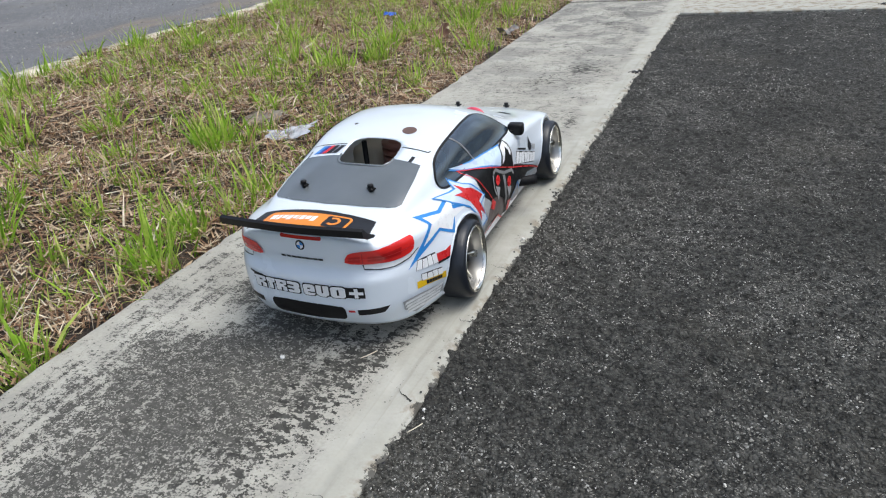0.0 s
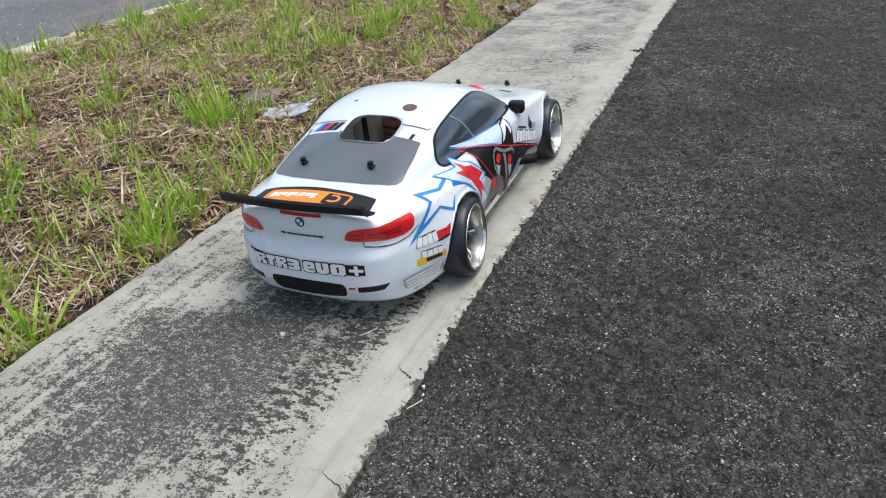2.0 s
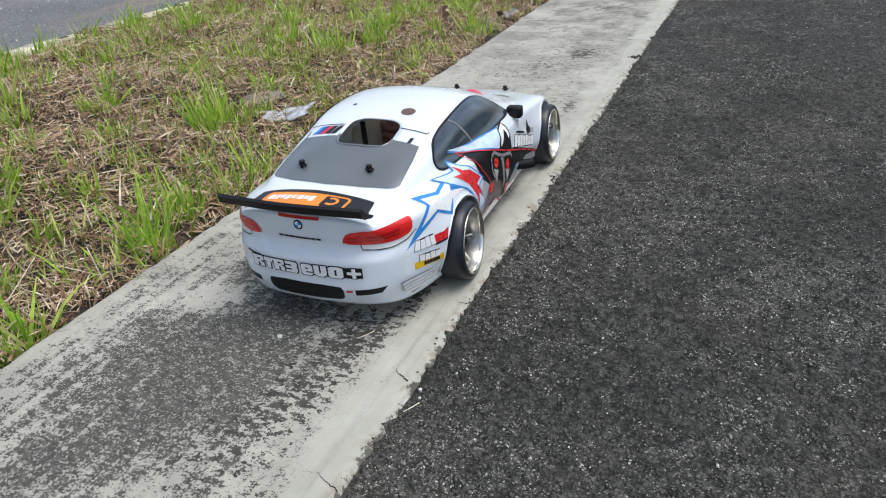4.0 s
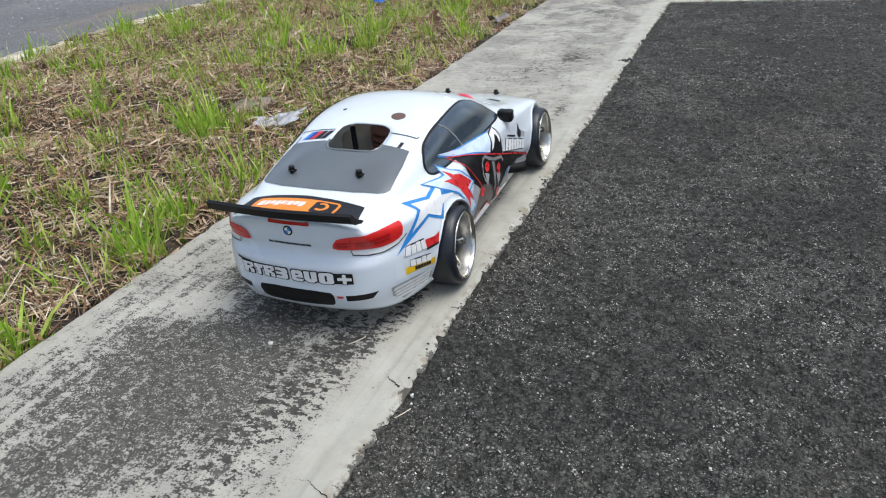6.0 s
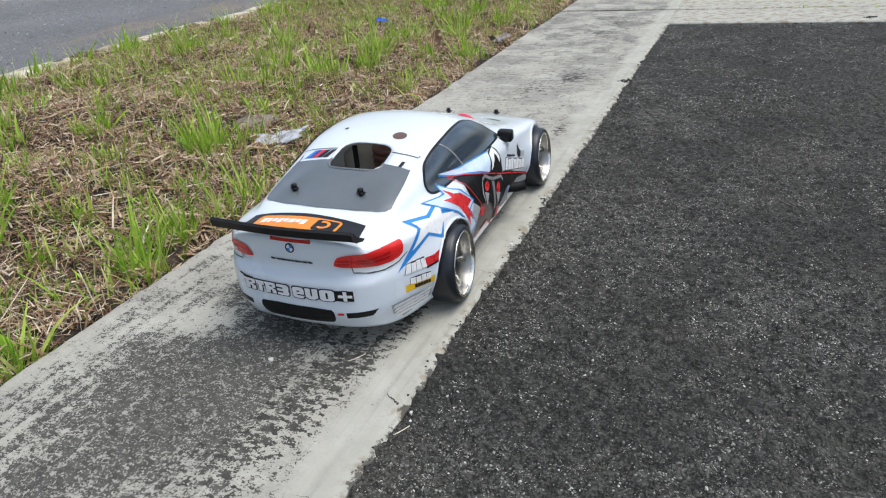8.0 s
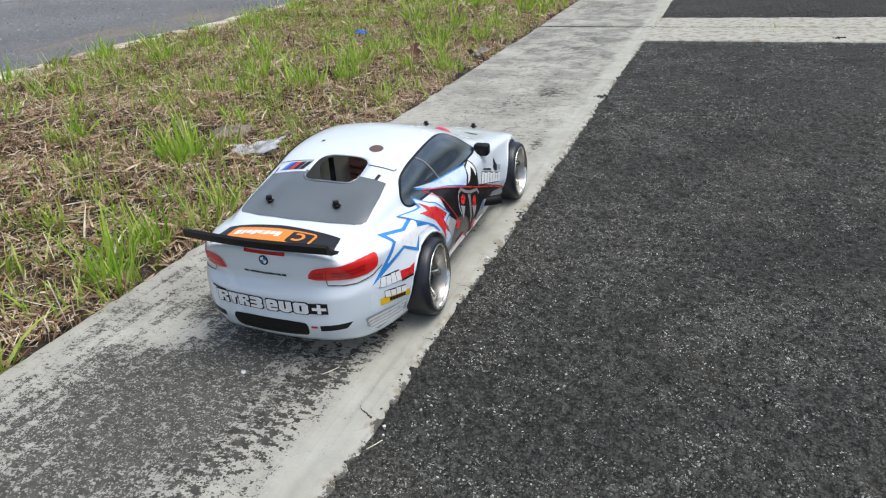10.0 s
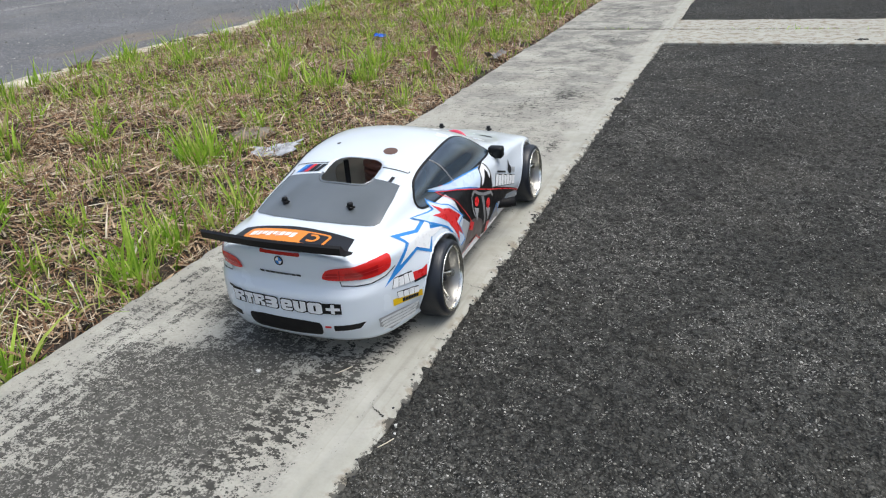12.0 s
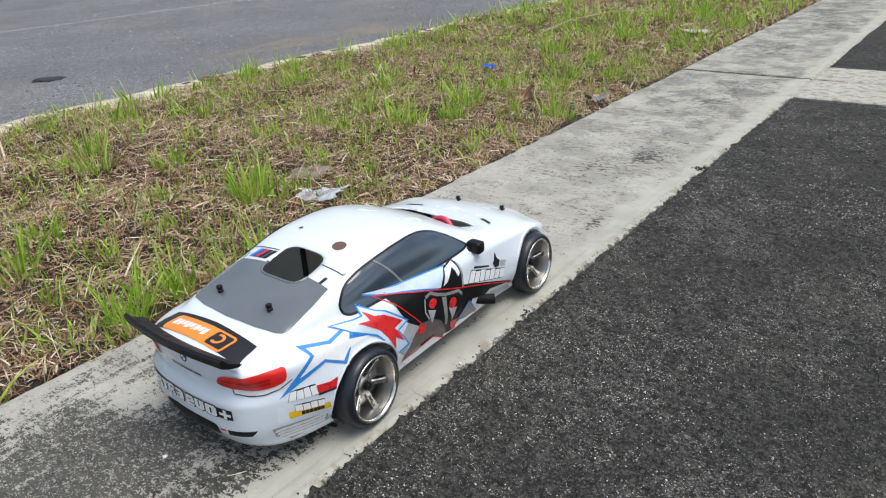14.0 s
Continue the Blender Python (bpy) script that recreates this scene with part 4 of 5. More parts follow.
def box(x0, y0, z0, x1, y1, z1, bev=1.0, rot=None):
    bm = bmesh.new()
    bmesh.ops.create_cube(bm, size=1)
    for v in bm.verts:
        v.co = Vector(((x0 + x1) / 2 + v.co.x * (x1 - x0), (y0 + y1) / 2 + v.co.y * (y1 - y0), (z0 + z1) / 2 + v.co.z * (z1 - z0)))
    if bev: bmesh.ops.bevel(bm, geom=bm.edges[:], offset=bev, segments=2, affect="EDGES", profile=0.5)
    return scaled(bm)


def lathe(profile, steps=48, close=False):
    """A turned shape about the x axis: profile of (x, radius)."""
    bm = bmesh.new()
    rings = [[bm.verts.new((x, r * math.cos(2 * math.pi * k / steps), r * math.sin(2 * math.pi * k / steps))) for k in range(steps)] for x, r in profile]
    for A, B in zip(rings, rings[1:]):
        for k in range(steps):
            bm.faces.new((A[k], A[(k + 1) % steps], B[(k + 1) % steps], B[k]))
    if close:
        bm.faces.new(rings[0]); bm.faces.new(rings[-1][::-1])
    bmesh.ops.recalc_face_normals(bm, faces=bm.faces)
    return scaled(bm)


def turned_up(profile, cx, cy, steps=20):
    """A turned shape about an upright axis: profile of (z, radius)."""
    bm = bmesh.new()
    rings = [[bm.verts.new((cx + r * math.cos(2 * math.pi * k / steps), cy + r * math.sin(2 * math.pi * k / steps), z)) for k in range(steps)] for z, r in profile]
    for A, B in zip(rings, rings[1:]):
        for k in range(steps):
            bm.faces.new((A[k], A[(k + 1) % steps], B[(k + 1) % steps], B[k]))
    bm.faces.new(rings[0]); bm.faces.new(rings[-1][::-1])
    bmesh.ops.recalc_face_normals(bm, faces=bm.faces)
    return scaled(bm)


def build_wheel(car):
    """A right-hand wheel about its hub; the outer lip at x = 13."""
    wheel = part("wheel", lathe([(-12, 6), (-12, 25.0), (-4, 23.2), (4, 23.6), (10, 25.4)], 56), SATIN, car, "deep-dish silver wheel with a slick tyre")
    part("tyre", lathe([(-13, 25), (-14, 28), (-13.2, 31), (-10, 32.7), (-4, 33.0), (4, 33.0), (9, 32.6), (12, 31.0), (13, 28.6), (12.4, 27.2), (10, 26.2)], 64), RUBBER, wheel, "smooth black low-profile tyre")
    part("rim", lathe([(10, 25.3), (12.2, 25.6), (13.2, 26.6), (13.4, 27.4), (12.6, 28.0), (12.0, 27.4)], 64), CHROME, wheel, "polished rim lip")
    part("hub", lathe([(-3, 0.2), (2, 0.6), (2, 7.2), (0, 8.4), (-4, 8.6), (-4, 0.2)], 28), SATIN, wheel)
    part("wheel_nut", lathe([(2, 3.6), (5.5, 3.6), (6.2, 2.8), (6.2, 0.3)], 6), BLACK, wheel)
    for i in range(6):
        bm = bmesh.new()
        prof = [(6.0, -1.0, 2.6), (14.0, 0.2, 2.1), (20.0, 2.0, 2.4), (24.3, 4.4, 3.4)]
        rings = []
        for r, x, w in prof:
            rings.append([bm.verts.new(p) for p in ((x + 1.6, w * 0.7, r), (x + 0.8, w, r), (x - 2.6, w, r), (x - 2.6, -w, r), (x + 0.8, -w, r), (x + 1.6, -w * 0.7, r))])
        for A, B in zip(rings, rings[1:]):
            for k in range(6): bm.faces.new((A[k], A[(k + 1) % 6], B[(k + 1) % 6], B[k]))
        bm.faces.new(rings[-1]); bm.faces.new(rings[0][::-1])
        bmesh.ops.rotate(bm, verts=bm.verts, cent=(0, 0, 0), matrix=Matrix.Rotation(radians(60 * i + 12), 3, "X"))
        bmesh.ops.recalc_face_normals(bm, faces=bm.faces)
        part("spoke", scaled(bm), CHROME, wheel)
    return wheel


def build_car():
    car = new("model_car")
    car.matrix_world = pose(-0.1091, 0.2711, 0, 0, 0, 0.9)
    tagged(car, "white radio-controlled touring car with star and flame stickers", "toy car")
    body = part("body", scaled(SHELL_BM.copy()), PAINT, car, "glossy white moulded shell")
    sol = body.modifiers.new("thickness", "SOLIDIFY")
    sol.thickness, sol.offset, sol.material_offset = 0.0009, -1, 1
    body.data.materials.append(LINING)

    # wheels, slightly leaning in at the top
    first = build_wheel(car)
    first.matrix_basis = pose(0.0845, AXLE_R / 1000, HUB_Z / 1000, 0, -3, 4)
    copy_thing(first, pose(0.084, AXLE_F / 1000, HUB_Z / 1000, 20, -3, 1))
    copy_thing(first, pose(-0.081, AXLE_R / 1000, HUB_Z / 1000, 0, 3, 180))
    copy_thing(first, pose(-0.084, AXLE_F / 1000, HUB_Z / 1000, 35, 3, 177))

    for ay in (AXLE_R, AXLE_F):
        for s in (1, -1):
            lip = []
            for a in range(-14, 195, 6):
                y, z = ay + 38.3 * math.cos(radians(a)), HUB_Z + 38.3 * math.sin(radians(a))
                hit = cast("side", y, z, s)[0]
                if hit and abs(hit.x) > 60: lip.append((hit.x - s * 0.3, y, z))
            part("arch_lip", tube(lip, 1.1, 8), PAINT, car)

    # running gear under the shell
    part("chassis", box(-42, -165, 9, 42, 165, 12, 0.8), ALLOY, car, "flat alloy chassis plate")
    part("rear_axle", tube([(-74, AXLE_R, HUB_Z), (74, AXLE_R, HUB_Z)], 4), BLACK, car)
    part("front_axle", tube([(-74, AXLE_F, HUB_Z), (74, AXLE_F, HUB_Z)], 4), BLACK, car)
    part("fuel_tank", box(-48, -66, 12, -19, -12, 100, 6), plain("milky_plastic", (0.66, 0.62, 0.53), 0.45, var=0.12), car, "milky beige plastic fuel tank")
    part("radio_box", box(-36, 0, 12, 36, 95, 72, 4), plain("clouded_plastic", (0.42, 0.39, 0.34), 0.5, var=0.2), car, "cloudy beige plastic radio box")
    eng = part("engine", box(-16, -92, 12, 20, -44, 58, 4), BLACK, car)
    for i in range(8):
        part("cooling_fin", turned_up([(60 + i * 6.5, 17), (60.5 + i * 6.5, 18), (63.8 + i * 6.5, 18), (64.3 + i * 6.5, 17)], 6, -64), HEAD, eng, "brown anodised cooling fin")
    part("cooling_core", turned_up([(52, 13), (110, 13), (113, 10)], 6, -64), HEAD, eng)
    part("roll_post", tube([(-16, -92, 12), (-17, -90, 116)], 2.4), BLACK, car)
    part("exhaust_pipe", tube([(52, 12, 34), (72, 28, 34), (92, 36, 34.5), (99, 41, 35)], 5.0, 14), plain("matt_black", (0.008, 0.008, 0.009), 0.6, var=0.2, spec=0.2), car, "black exhaust outlet")
    part("fuel_hose", tube([(33 + 15 * math.cos(radians(a)), 45 + 4 * math.sin(radians(a)), 86 + 17 * math.sin(radians(a))) for a in range(-10, 200, 10)], 3.0, 12), PINK, car, "looped red silicone hose")

    # windows
    pane = [(-51.5, -130), (-53, -150), (-52.5, -174), (-51.5, -179), (-48, -182.5), (-30, -187), (2, -189.5), (34, -187.5), (52, -184), (57, -181), (59.4, -176.5), (58, -150), (55.5, -130), (2, -128)]
    decal("rear_window", "top", pane, GLASS, car, 0.4, 1.6, "smoked grey rear window")
    win = [(-131, 99.5), (-130, 103), (-119, 111.5), (-101, 116.2), (-81, 119), (-50, 121), (-22, 120.2), (-4, 115.3), (12, 105.5), (24, 96.5), (29, 92.5), (29, 92.0), (22, 91.0), (0, 91.0), (-30, 91.0), (-72, 91.6), (-115, 92.6), (-126, 93.4), (-130, 95.5)]
    for s in (1, -1):
        fw = softened(flank(win, s), 2)
        decal("side_window_seal", "flank", grow(fw, 2.0), BLACK, car, 0.35, 3.0, "black window edging", s)
        glass = decal("side_window", "flank", fw, SIDEGLASS, car, 0.7, 3.0, "smoked side window", s)
        decal("window_pillar", "flank", ribbon(flank([(-83, 118.6), (-70, 104), (-62, 91.6)], s), 1.8), STEEL, glass, 1.0, 3.0, sign=s)
    rim = []
    for a in range(190, 352, 6):
        u, w = math.cos(radians(a)), math.sin(radians(a))
        k = 1.03 / (abs(u) ** 4 + abs(w) ** 4) ** 0.25
        x, y = 7 + 24 * u * k, -122 + 19 * w * k
        hit = cast("top", x, y)[0]
        if hit and hit.z > 80 and y < -127: rim.append((x, y, hit.z + 0.1))
    part("hatch_edge", tube(rim, 1.3, 8), GLASS, car)
    # panel lines and print on the roof
    decal("roof_line", "top", ribbon([(-54, -112), (-20, -112.5)], 1.0), DARK, car)
    decal("roof_line", "top", ribbon([(32, -112.5), (55, -112), (55.4, -109)], 1.0), DARK, car)
    decal("roof_line", "top", ribbon([(-50, -130), (-51, -120)], 1.3), DARK, car)
    decal("roof_line", "top", ribbon([(46, -130), (46.5, -122)], 3.0), DARK, car)
    # flat brown disc drawn in place of a hole onto the interior
    decal("roof_hole_disc", "top", disc(27.5, -87, 6.3, 24), plain("brown_interior_view", (0.13, 0.075, 0.058), 0.4, var=0.15), car, 0.3, 4, "brown disc standing in for the interior seen through a roof hole")
    decal("roof_hole", "top", disc(-29, -78, 2.0, 12), DARK, car)
    for i, mt in enumerate((BLUE, plain("navy_vinyl", (0.03, 0.04, 0.25), 0.35), RED)):
        decal("stripe", "top", [(-42 + i * 4, -114.5), (-38 + i * 4, -114.5), (-42.5 + i * 4, -126), (-46.5 + i * 4, -126)], mt, car)
    for k in (0, 7):
        decal("stripe_mark", "top", [(-30 + k * 0.8, -114.5), (-25.5 + k * 0.8, -114.5), (-29 + k * 0.8, -126), (-34 + k * 0.8, -126)], DARK, car)

    # body pegs with clips
    for x, y in ((-29, -171), (31, -170), (-31, 163), (30, 163)):
        z = cast("top", x, y)[0].z
        peg = part("body_peg", turned_up([(z - 6, 1.8), (z + 3, 1.8), (z + 3.5, 2.4), (z + 5.5, 2.4), (z + 6, 1.6)], x, y, 14), BLACK, car)
        part("clip", tube([(x - 3.5, y + 1, z + 2), (x + 2.5, y - 2.4, z + 2), (x + 3.6, y, z + 2.4), (x - 2, y + 3, z + 2)], 0.9, 8), BLACK, peg)

    # boot lid: dark panel, orange logo plate, spoiler blade
    deck = decal("boot_panel", "top", [(-49, -199), (0, -197.5), (49, -199), (53, -221), (-53, -221)], DARK, car, label="dark boot lid sticker")
    decal("logo_plate", "top", rounded(-40, -221, 33, -202, 4), ORANGE, deck, 0.55, label="orange logo plate")
    decal("logo_field", "top", rounded(13, -219, 31, -204, 2), DARK, deck, 0.75)
    decal("logo_arc", "top", ribbon([(20 + 4.5 * math.cos(radians(a)), -211 + 4.5 * math.sin(radians(a))) for a in range(-130, 131, 20)], 2.4), ORANGE, deck, 0.95, 3)
    x = -35
    for w, h in ((6, 7), (4, 7), (5, 5), (5, 7), (4, 5), (2, 7), (5, 6), (5, 5), (5, 7)):
        decal("logo_bar", "top", [(x, -207), (x + w - 1, -206.5), (x + w - 1, -207 - h), (x, -207.5 - h)], WHITE, deck, 0.75)
        x += w
    bm = bmesh.new()
    sect = [(-244, 107.5), (-243, 102.0), (-238, 99.0), (-230, 96.2), (-227, 97.0), (-230, 99.0), (-237, 103.0), (-241.5, 108.5)]
    rings = []
    for i in range(17):
        u = i / 8 - 1
        xx = 60 * u
        lift = -1.5 * abs(u) ** 3 + 1.0
        rings.append([bm.verts.new((xx * (1 - 0.05 * (y > -225)), y + 6 * u * u, z + lift)) for y, z in sect])
    for A, B in zip(rings, rings[1:]):
        for k in range(8): bm.faces.new((A[k], A[(k + 1) % 8], B[(k + 1) % 8], B[k]))
    bm.faces.new(rings[0][::-1]); bm.faces.new(rings[-1])
    bmesh.ops.recalc_face_normals(bm, faces=bm.faces)
    part("spoiler", scaled(bm), BLACK, car, "black boot spoiler blade", smooth=False)

    # rear face
    decal("brake_lamp", "rear", rounded(-15, 92.0, 20, 94.6, 1), DEEPRED, car, label="slim red high brake lamp")
    badge = decal("badge", "rear", disc(1.8, 87.3, 3.9), BLACK, car, 0.4, 3, label="round badge")
    for i, mt in enumerate((BLUE, WHITE, BLUE, WHITE)):
        a0 = radians(90 * i)
        decal("badge_quarter", "rear", [(1.8, 87.3)] + [(1.8 + 2.8 * math.cos(a0 + j * math.pi / 8), 87.3 + 2.8 * math.sin(a0 + j * math.pi / 8)) for j in range(5)], mt, badge, 0.6, 3)
    x = -18
    for w in (4.5, 1, 4, 5, 4, 3, 5, 2, 4, 4.5):
        decal("address_bar", "rear", [(x, 75.5), (x + w - 0.6, 75.3), (x + w - 0.6, 77.1), (x, 77.3)], DARK, car, 0.4)
        x += w
    for s in (1, -1):
        lens = softened(corner_points([(35.5, -228, 74.3), (36, -228, 79), (40, -228, 83.5), (53, -225.5, 85.5), (66.5, -215, 86.5), (72, -204, 86.8), (75, -197, 86.5), (76, -197, 81), (75.5, -199, 75.7), (70.5, -209, 73.3), (56, -224, 73.8)]), 1)
        lamp = decal("tail_lamp", "corner", lens, LAMP, car, 0.9,  3.0, "red tail lamp", s)
        low = corner_points([(49, -225.5, 73.5), (49.5, -225.2, 69.6), (60, -221, 68.6), (68, -214, 68.8), (74, -203, 71.0), (77, -194, 75.5)])
        decal("reversing_lamp", "corner", low + corner_points([(70.5, -209, 72.8), (56, -224, 73.2)]), WHITE, lamp, 0.4, 3.0, sign=s)
        decal("tail_lamp_edge", "corner", ribbon(low, 0.8), DARK, lamp, 0.7, 3.0, sign=s)
        decal("lamp_field", "corner", corner_points([(38.5, -228, 76), (39.5, -228, 80.3), (48, -226.5, 81), (47.6, -226, 76)]), DEEPRED, lamp, 1.15, 3.0, sign=s)
        decal("lamp_field", "corner", corner_points([(53, -225, 76.2), (53.5, -225, 81), (70, -207, 82.5), (70, -208, 77)]), DEEPRED, lamp, 1.15, 3.0, sign=s)
        decal("lamp_divider", "corner", ribbon(corner_points([(49.5, -226, 83.6), (49, -225.6, 74.4)]), 0.7), DEEPRED, lamp, 1.4, 3.0, sign=s)
        decal("lamp_fold", "corner", ribbon(corner_points([(37, -228, 78.5), (55, -224.5, 79), (75, -199, 80)]), 0.5), RED, lamp, 1.35, 3.0, sign=s)
        slot = [(s * a, b) for a, b in ((42, 33.5), (42, 38.5), (64, 40.0), (60, 35))]
        decal("bumper_slot", "rear", slot[::-s], BLACK, car, 0.35)
    decal("bumper_grille", "rear", softened([(-30, 41.2), (-33, 37.6), (-32, 28.6), (-27, 25.6), (28, 27), (32, 30.5), (33, 37.6), (30, 41)], 1), BLACK, car, 0.35, label="dark bumper grille")
    decal("bumper_mark", "rear", [(35, 36), (40, 36.2), (40, 38), (35, 37.8)], RED, car, 0.35)

    # lettering across the bumper
    letters(car, 48.4, 9.2)

    decal("small_word", "rear", ribbon([(-50, 60), (-44, 58.8), (-36, 58.4)], 1.6), DARK, car, 0.6)
    side_print(car)
    for k, mt in enumerate((RED, YELLOW, BLACK)):
        z = 97 - k * 1.4
        decal("window_sticker", "flank", flank([(-92, z), (-86, z - 0.6), (-86, z + 1.0), (-92, z + 1.6)]), mt, car, 0.95 + 0.1 * k)
    # mirrors
    for s in (1, -1):
        part("mirror_arm", box(s * 76 - 5, 27, 86, s * 76 + 5, 34, 90, 1.2), BLACK, car)
        mir = part("mirror", box(s * 82.5 - 7.5, 29, 84.0, s * 82.5 + 7.5, 40, 95.5, 2.2), BLACK, car, "black door mirror")
        decal("bonnet_vent", "top", [(s * 38, 106), (s * 41, 110), (s * 54, 104), (s * 57, 97)][::s], DARK, car)
    return car


def letters(car, z0, high):
    """Fat block letters on the rear bumper, white with a dark edge: blocks split by thin slits. Each letter: its two ends, its block and its slits, as shares of its size."""
    block = [(0, 0), (1, 0), (1, 0.36), (0.70, 0.48), (1, 0.60), (1, 0.93), (0.92, 1), (-0.08, 1), (-0.08, 0.82), (0, 0.82)]
    oval = [(0.16, 0), (0.84, 0), (1, 0.14), (1, 0.86), (0.84, 1), (0.16, 1), (0, 0.86), (0, 0.14)]
    bar = lambda x0, y0, x1, y1: [(x0, y0), (x1, y0), (x1, y1), (x0, y1)]
    r_slits = [bar(0.46, 0, 0.62, 0.34), bar(0.42, 0.64, 0.68, 0.78)]
    glyphs = [("R", -45, -34.5, block, r_slits), ("T", -33.6, -25.6, [(0.27, 0), (0.73, 0), (0.73, 0.62), (1, 0.62), (1, 1), (0, 1), (0, 0.62), (0.27, 0.62)], []),
              ("R", -24.4, -14.8, block, r_slits), ("3", -13.6, -2.8, [(0, 0), (0.86, 0), (1, 0.14), (1, 0.42), (0.9, 0.5), (1, 0.58), (1, 0.86), (0.86, 1), (0, 1)], [bar(0, 0.26, 0.52, 0.38), bar(0, 0.62, 0.52, 0.74)]),
              ("e", 0.6, 10.4, oval, [bar(0.38, 0.58, 0.64, 0.7), bar(0.42, 0.26, 1, 0.36)]), ("v", 11.5, 22.0, [(0.3, 0), (0.7, 0), (1, 0.2), (1, 1), (0, 1), (0, 0.2)], [bar(0.44, 0.34, 0.56, 1)]),
              ("o", 23.4, 35.2, oval, [bar(0.43, 0.24, 0.57, 0.76)]), ("+", 38, 48.6, [(0.37, 0.06), (0.63, 0.06), (0.63, 0.37), (1, 0.37), (1, 0.63), (0.63, 0.63), (0.63, 0.94), (0.37, 0.94), (0.37, 0.63), (0, 0.63), (0, 0.37), (0.37, 0.37)], [])]
    decal("letter_edge", "rear", bar(9, z0 + 0.2, 49.5, z0 + high - 0.2), BLACK, car, 0.45, 3.0)
    for _, a, c, shape, slits in glyphs:
        put = lambda pts, a=a, c=c: [(a + (c - a) * u, z0 + high * v) for u, v in pts]
        edges = [decal("letter_edge", "rear", [(x + dx, z + dz) for x, z in put(shape)], BLACK, car, 0.55 + 0.03 * i, 3.0) for i, (dx, dz) in enumerate(((-0.75, -0.75), (0.75, -0.75), (0.75, 0.75), (-0.75, 0.75)))]
        edge = edges[0]
        decal("letter", "rear", put(shape), WHITE, edge, 0.9, 3.0, "white block letter")
        for slit in slits:
            decal("letter_slit", "rear", put(slit), BLACK, edge, 1.15, 3.0)


def word_bars(name, quad, n, material, car, lift):
    """Plain upright bars filling a leaning four-cornered field: lower left, upper left, upper right, lower right."""
    (ax, ay), (bx, by), (cx, cy), (dx, dy) = quad
    for i in range(n):
        u, w = (i + 0.04) / n, (i + 0.95) / n
        low, high = 0.05, 0.95 - 0.06 * (i % 2)
        def at(k, h): return (ax + (dx - ax) * k + (bx - ax + (cx - bx - dx + ax) * k) * h, ay + (dy - ay) * k + (by - ay + (cy - by - dy + ay) * k) * h)
        decal(name, "flank", flank([at(u, low), at(w, low), at(w, high), at(u, high)]), material, car, lift)


def side_print(car):
    """Stickers on the flank, lowest layer first."""
    put = lambda name, pts, mt, lift, label="", more=0.0: decal(name, "flank", grow(flank(pts), more) if more else flank(pts), mt, car, lift, 4.0, label)
    line = lambda name, pts, w, mt, lift: decal(name, "flank", ribbon(flank(pts), w), mt, car, lift, 4.0)
    spot = lambda name, y, z, r, squash, mt, lift: decal(name, "flank", disc(*flank([(y, z)])[0], r, 16, squash), mt, car, lift, 4.0)
    star = [(-180, 91.4), (-157, 87.6), (-138, 90), (-133, 87.6), (-138, 84.3), (-105.5, 72.9), (-140, 78), (-150.5, 66.6), (-166.7, 75.8), (-207.3, 62.5), (-177.2, 85.3)]
    inner = [(-175.5, 89), (-157.5, 85.6), (-140, 88), (-137.5, 86.6), (-141, 82.4), (-119, 75.6), (-143.6, 76.4), (-152, 70), (-166.6, 78.2), (-190, 73.2), (-174.2, 84.4)]
    put("star_edge", star, BLUE, 0.35, "blue star outline")
    put("star", inner, WHITE, 0.6, "white star sticker")
    flame = [(-147, 92.4), (-128, 89.6), (-119, 89), (-117, 95.5), (-106, 87.8), (-98, 84.5), (-77, 67), (-91, 64.5), (-79, 45.6), (-95, 46), (-114, 73), (-136, 85.3)]
    put("flame_edge", flame, BLUE, 0.7, "blue flame outline", 1.5)
    put("flame_field", flame, PALE, 0.9)
    put("flame", [(-117, 91.5), (-110, 86), (-100, 83), (-81, 69.3), (-93, 68), (-84, 52), (-95, 61), (-97, 51), (-110, 75), (-128, 87.2), (-116, 85.2)], RED, 1.15, "red flame sticker")
    put("print_field", [(-90, 93.5), (-27, 75), (92, 29), (50, 38.5), (40, 34.5), (19, 42.5), (16, 33), (-12, 21), (-58, 30), (-70, 52), (-82, 77)], BLACK, 0.4, "black print on the door")
    put("print_metal", [(-61, 55), (-85, 31), (-60, 33), (-41, 33), (-24, 21), (-10, 33), (-34, 50)], BROWN, 0.65)
    put("print_panel", [(-75, 63.5), (-61, 53), (-86, 38), (-97, 50)], GREYLINE, 0.65)
    shard = [(-110, 102.5), (-74, 94.5), (-14, 88.5), (-27, 74.5), (-89, 93.8)]
    put("shard_edge", shard, BLUE, 0.95, "blue outline", 1.4)
    put("shard", shard, PALE, 1.15, "pale blue shard")
    line("red_line", [(-100, 96.5), (-60, 84.5), (0, 62.8), (91, 28.5)], 1.0, RED, 1.3)
    line("red_line", [(-98, 95), (-80, 80), (-58, 54)], 0.9, RED, 1.0)
    put("crest", [(-33, 71), (-16, 87.9), (-1, 90.3), (4, 85), (7, 72.9), (5, 56.9), (-20, 63)], BLACK, 1.0)
    put("crest_line", [(-15, 86.6), (-2, 89), (2.5, 77.3), (-0.5, 74.5), (-6, 85), (-17, 75.8), (-23, 74.5)], WHITE, 1.45)
    line("crest_line", [(2, 86), (5, 75), (4, 62)], 1.6, GREYLINE, 1.45)
    put("print_shape", [(-49, 76), (-36, 74), (-22, 65.5), (-5, 62.5), (0, 55), (-7, 40.7), (-10, 22), (-16, 22), (-32, 44.6), (-49, 56)], BLACK, 1.2)
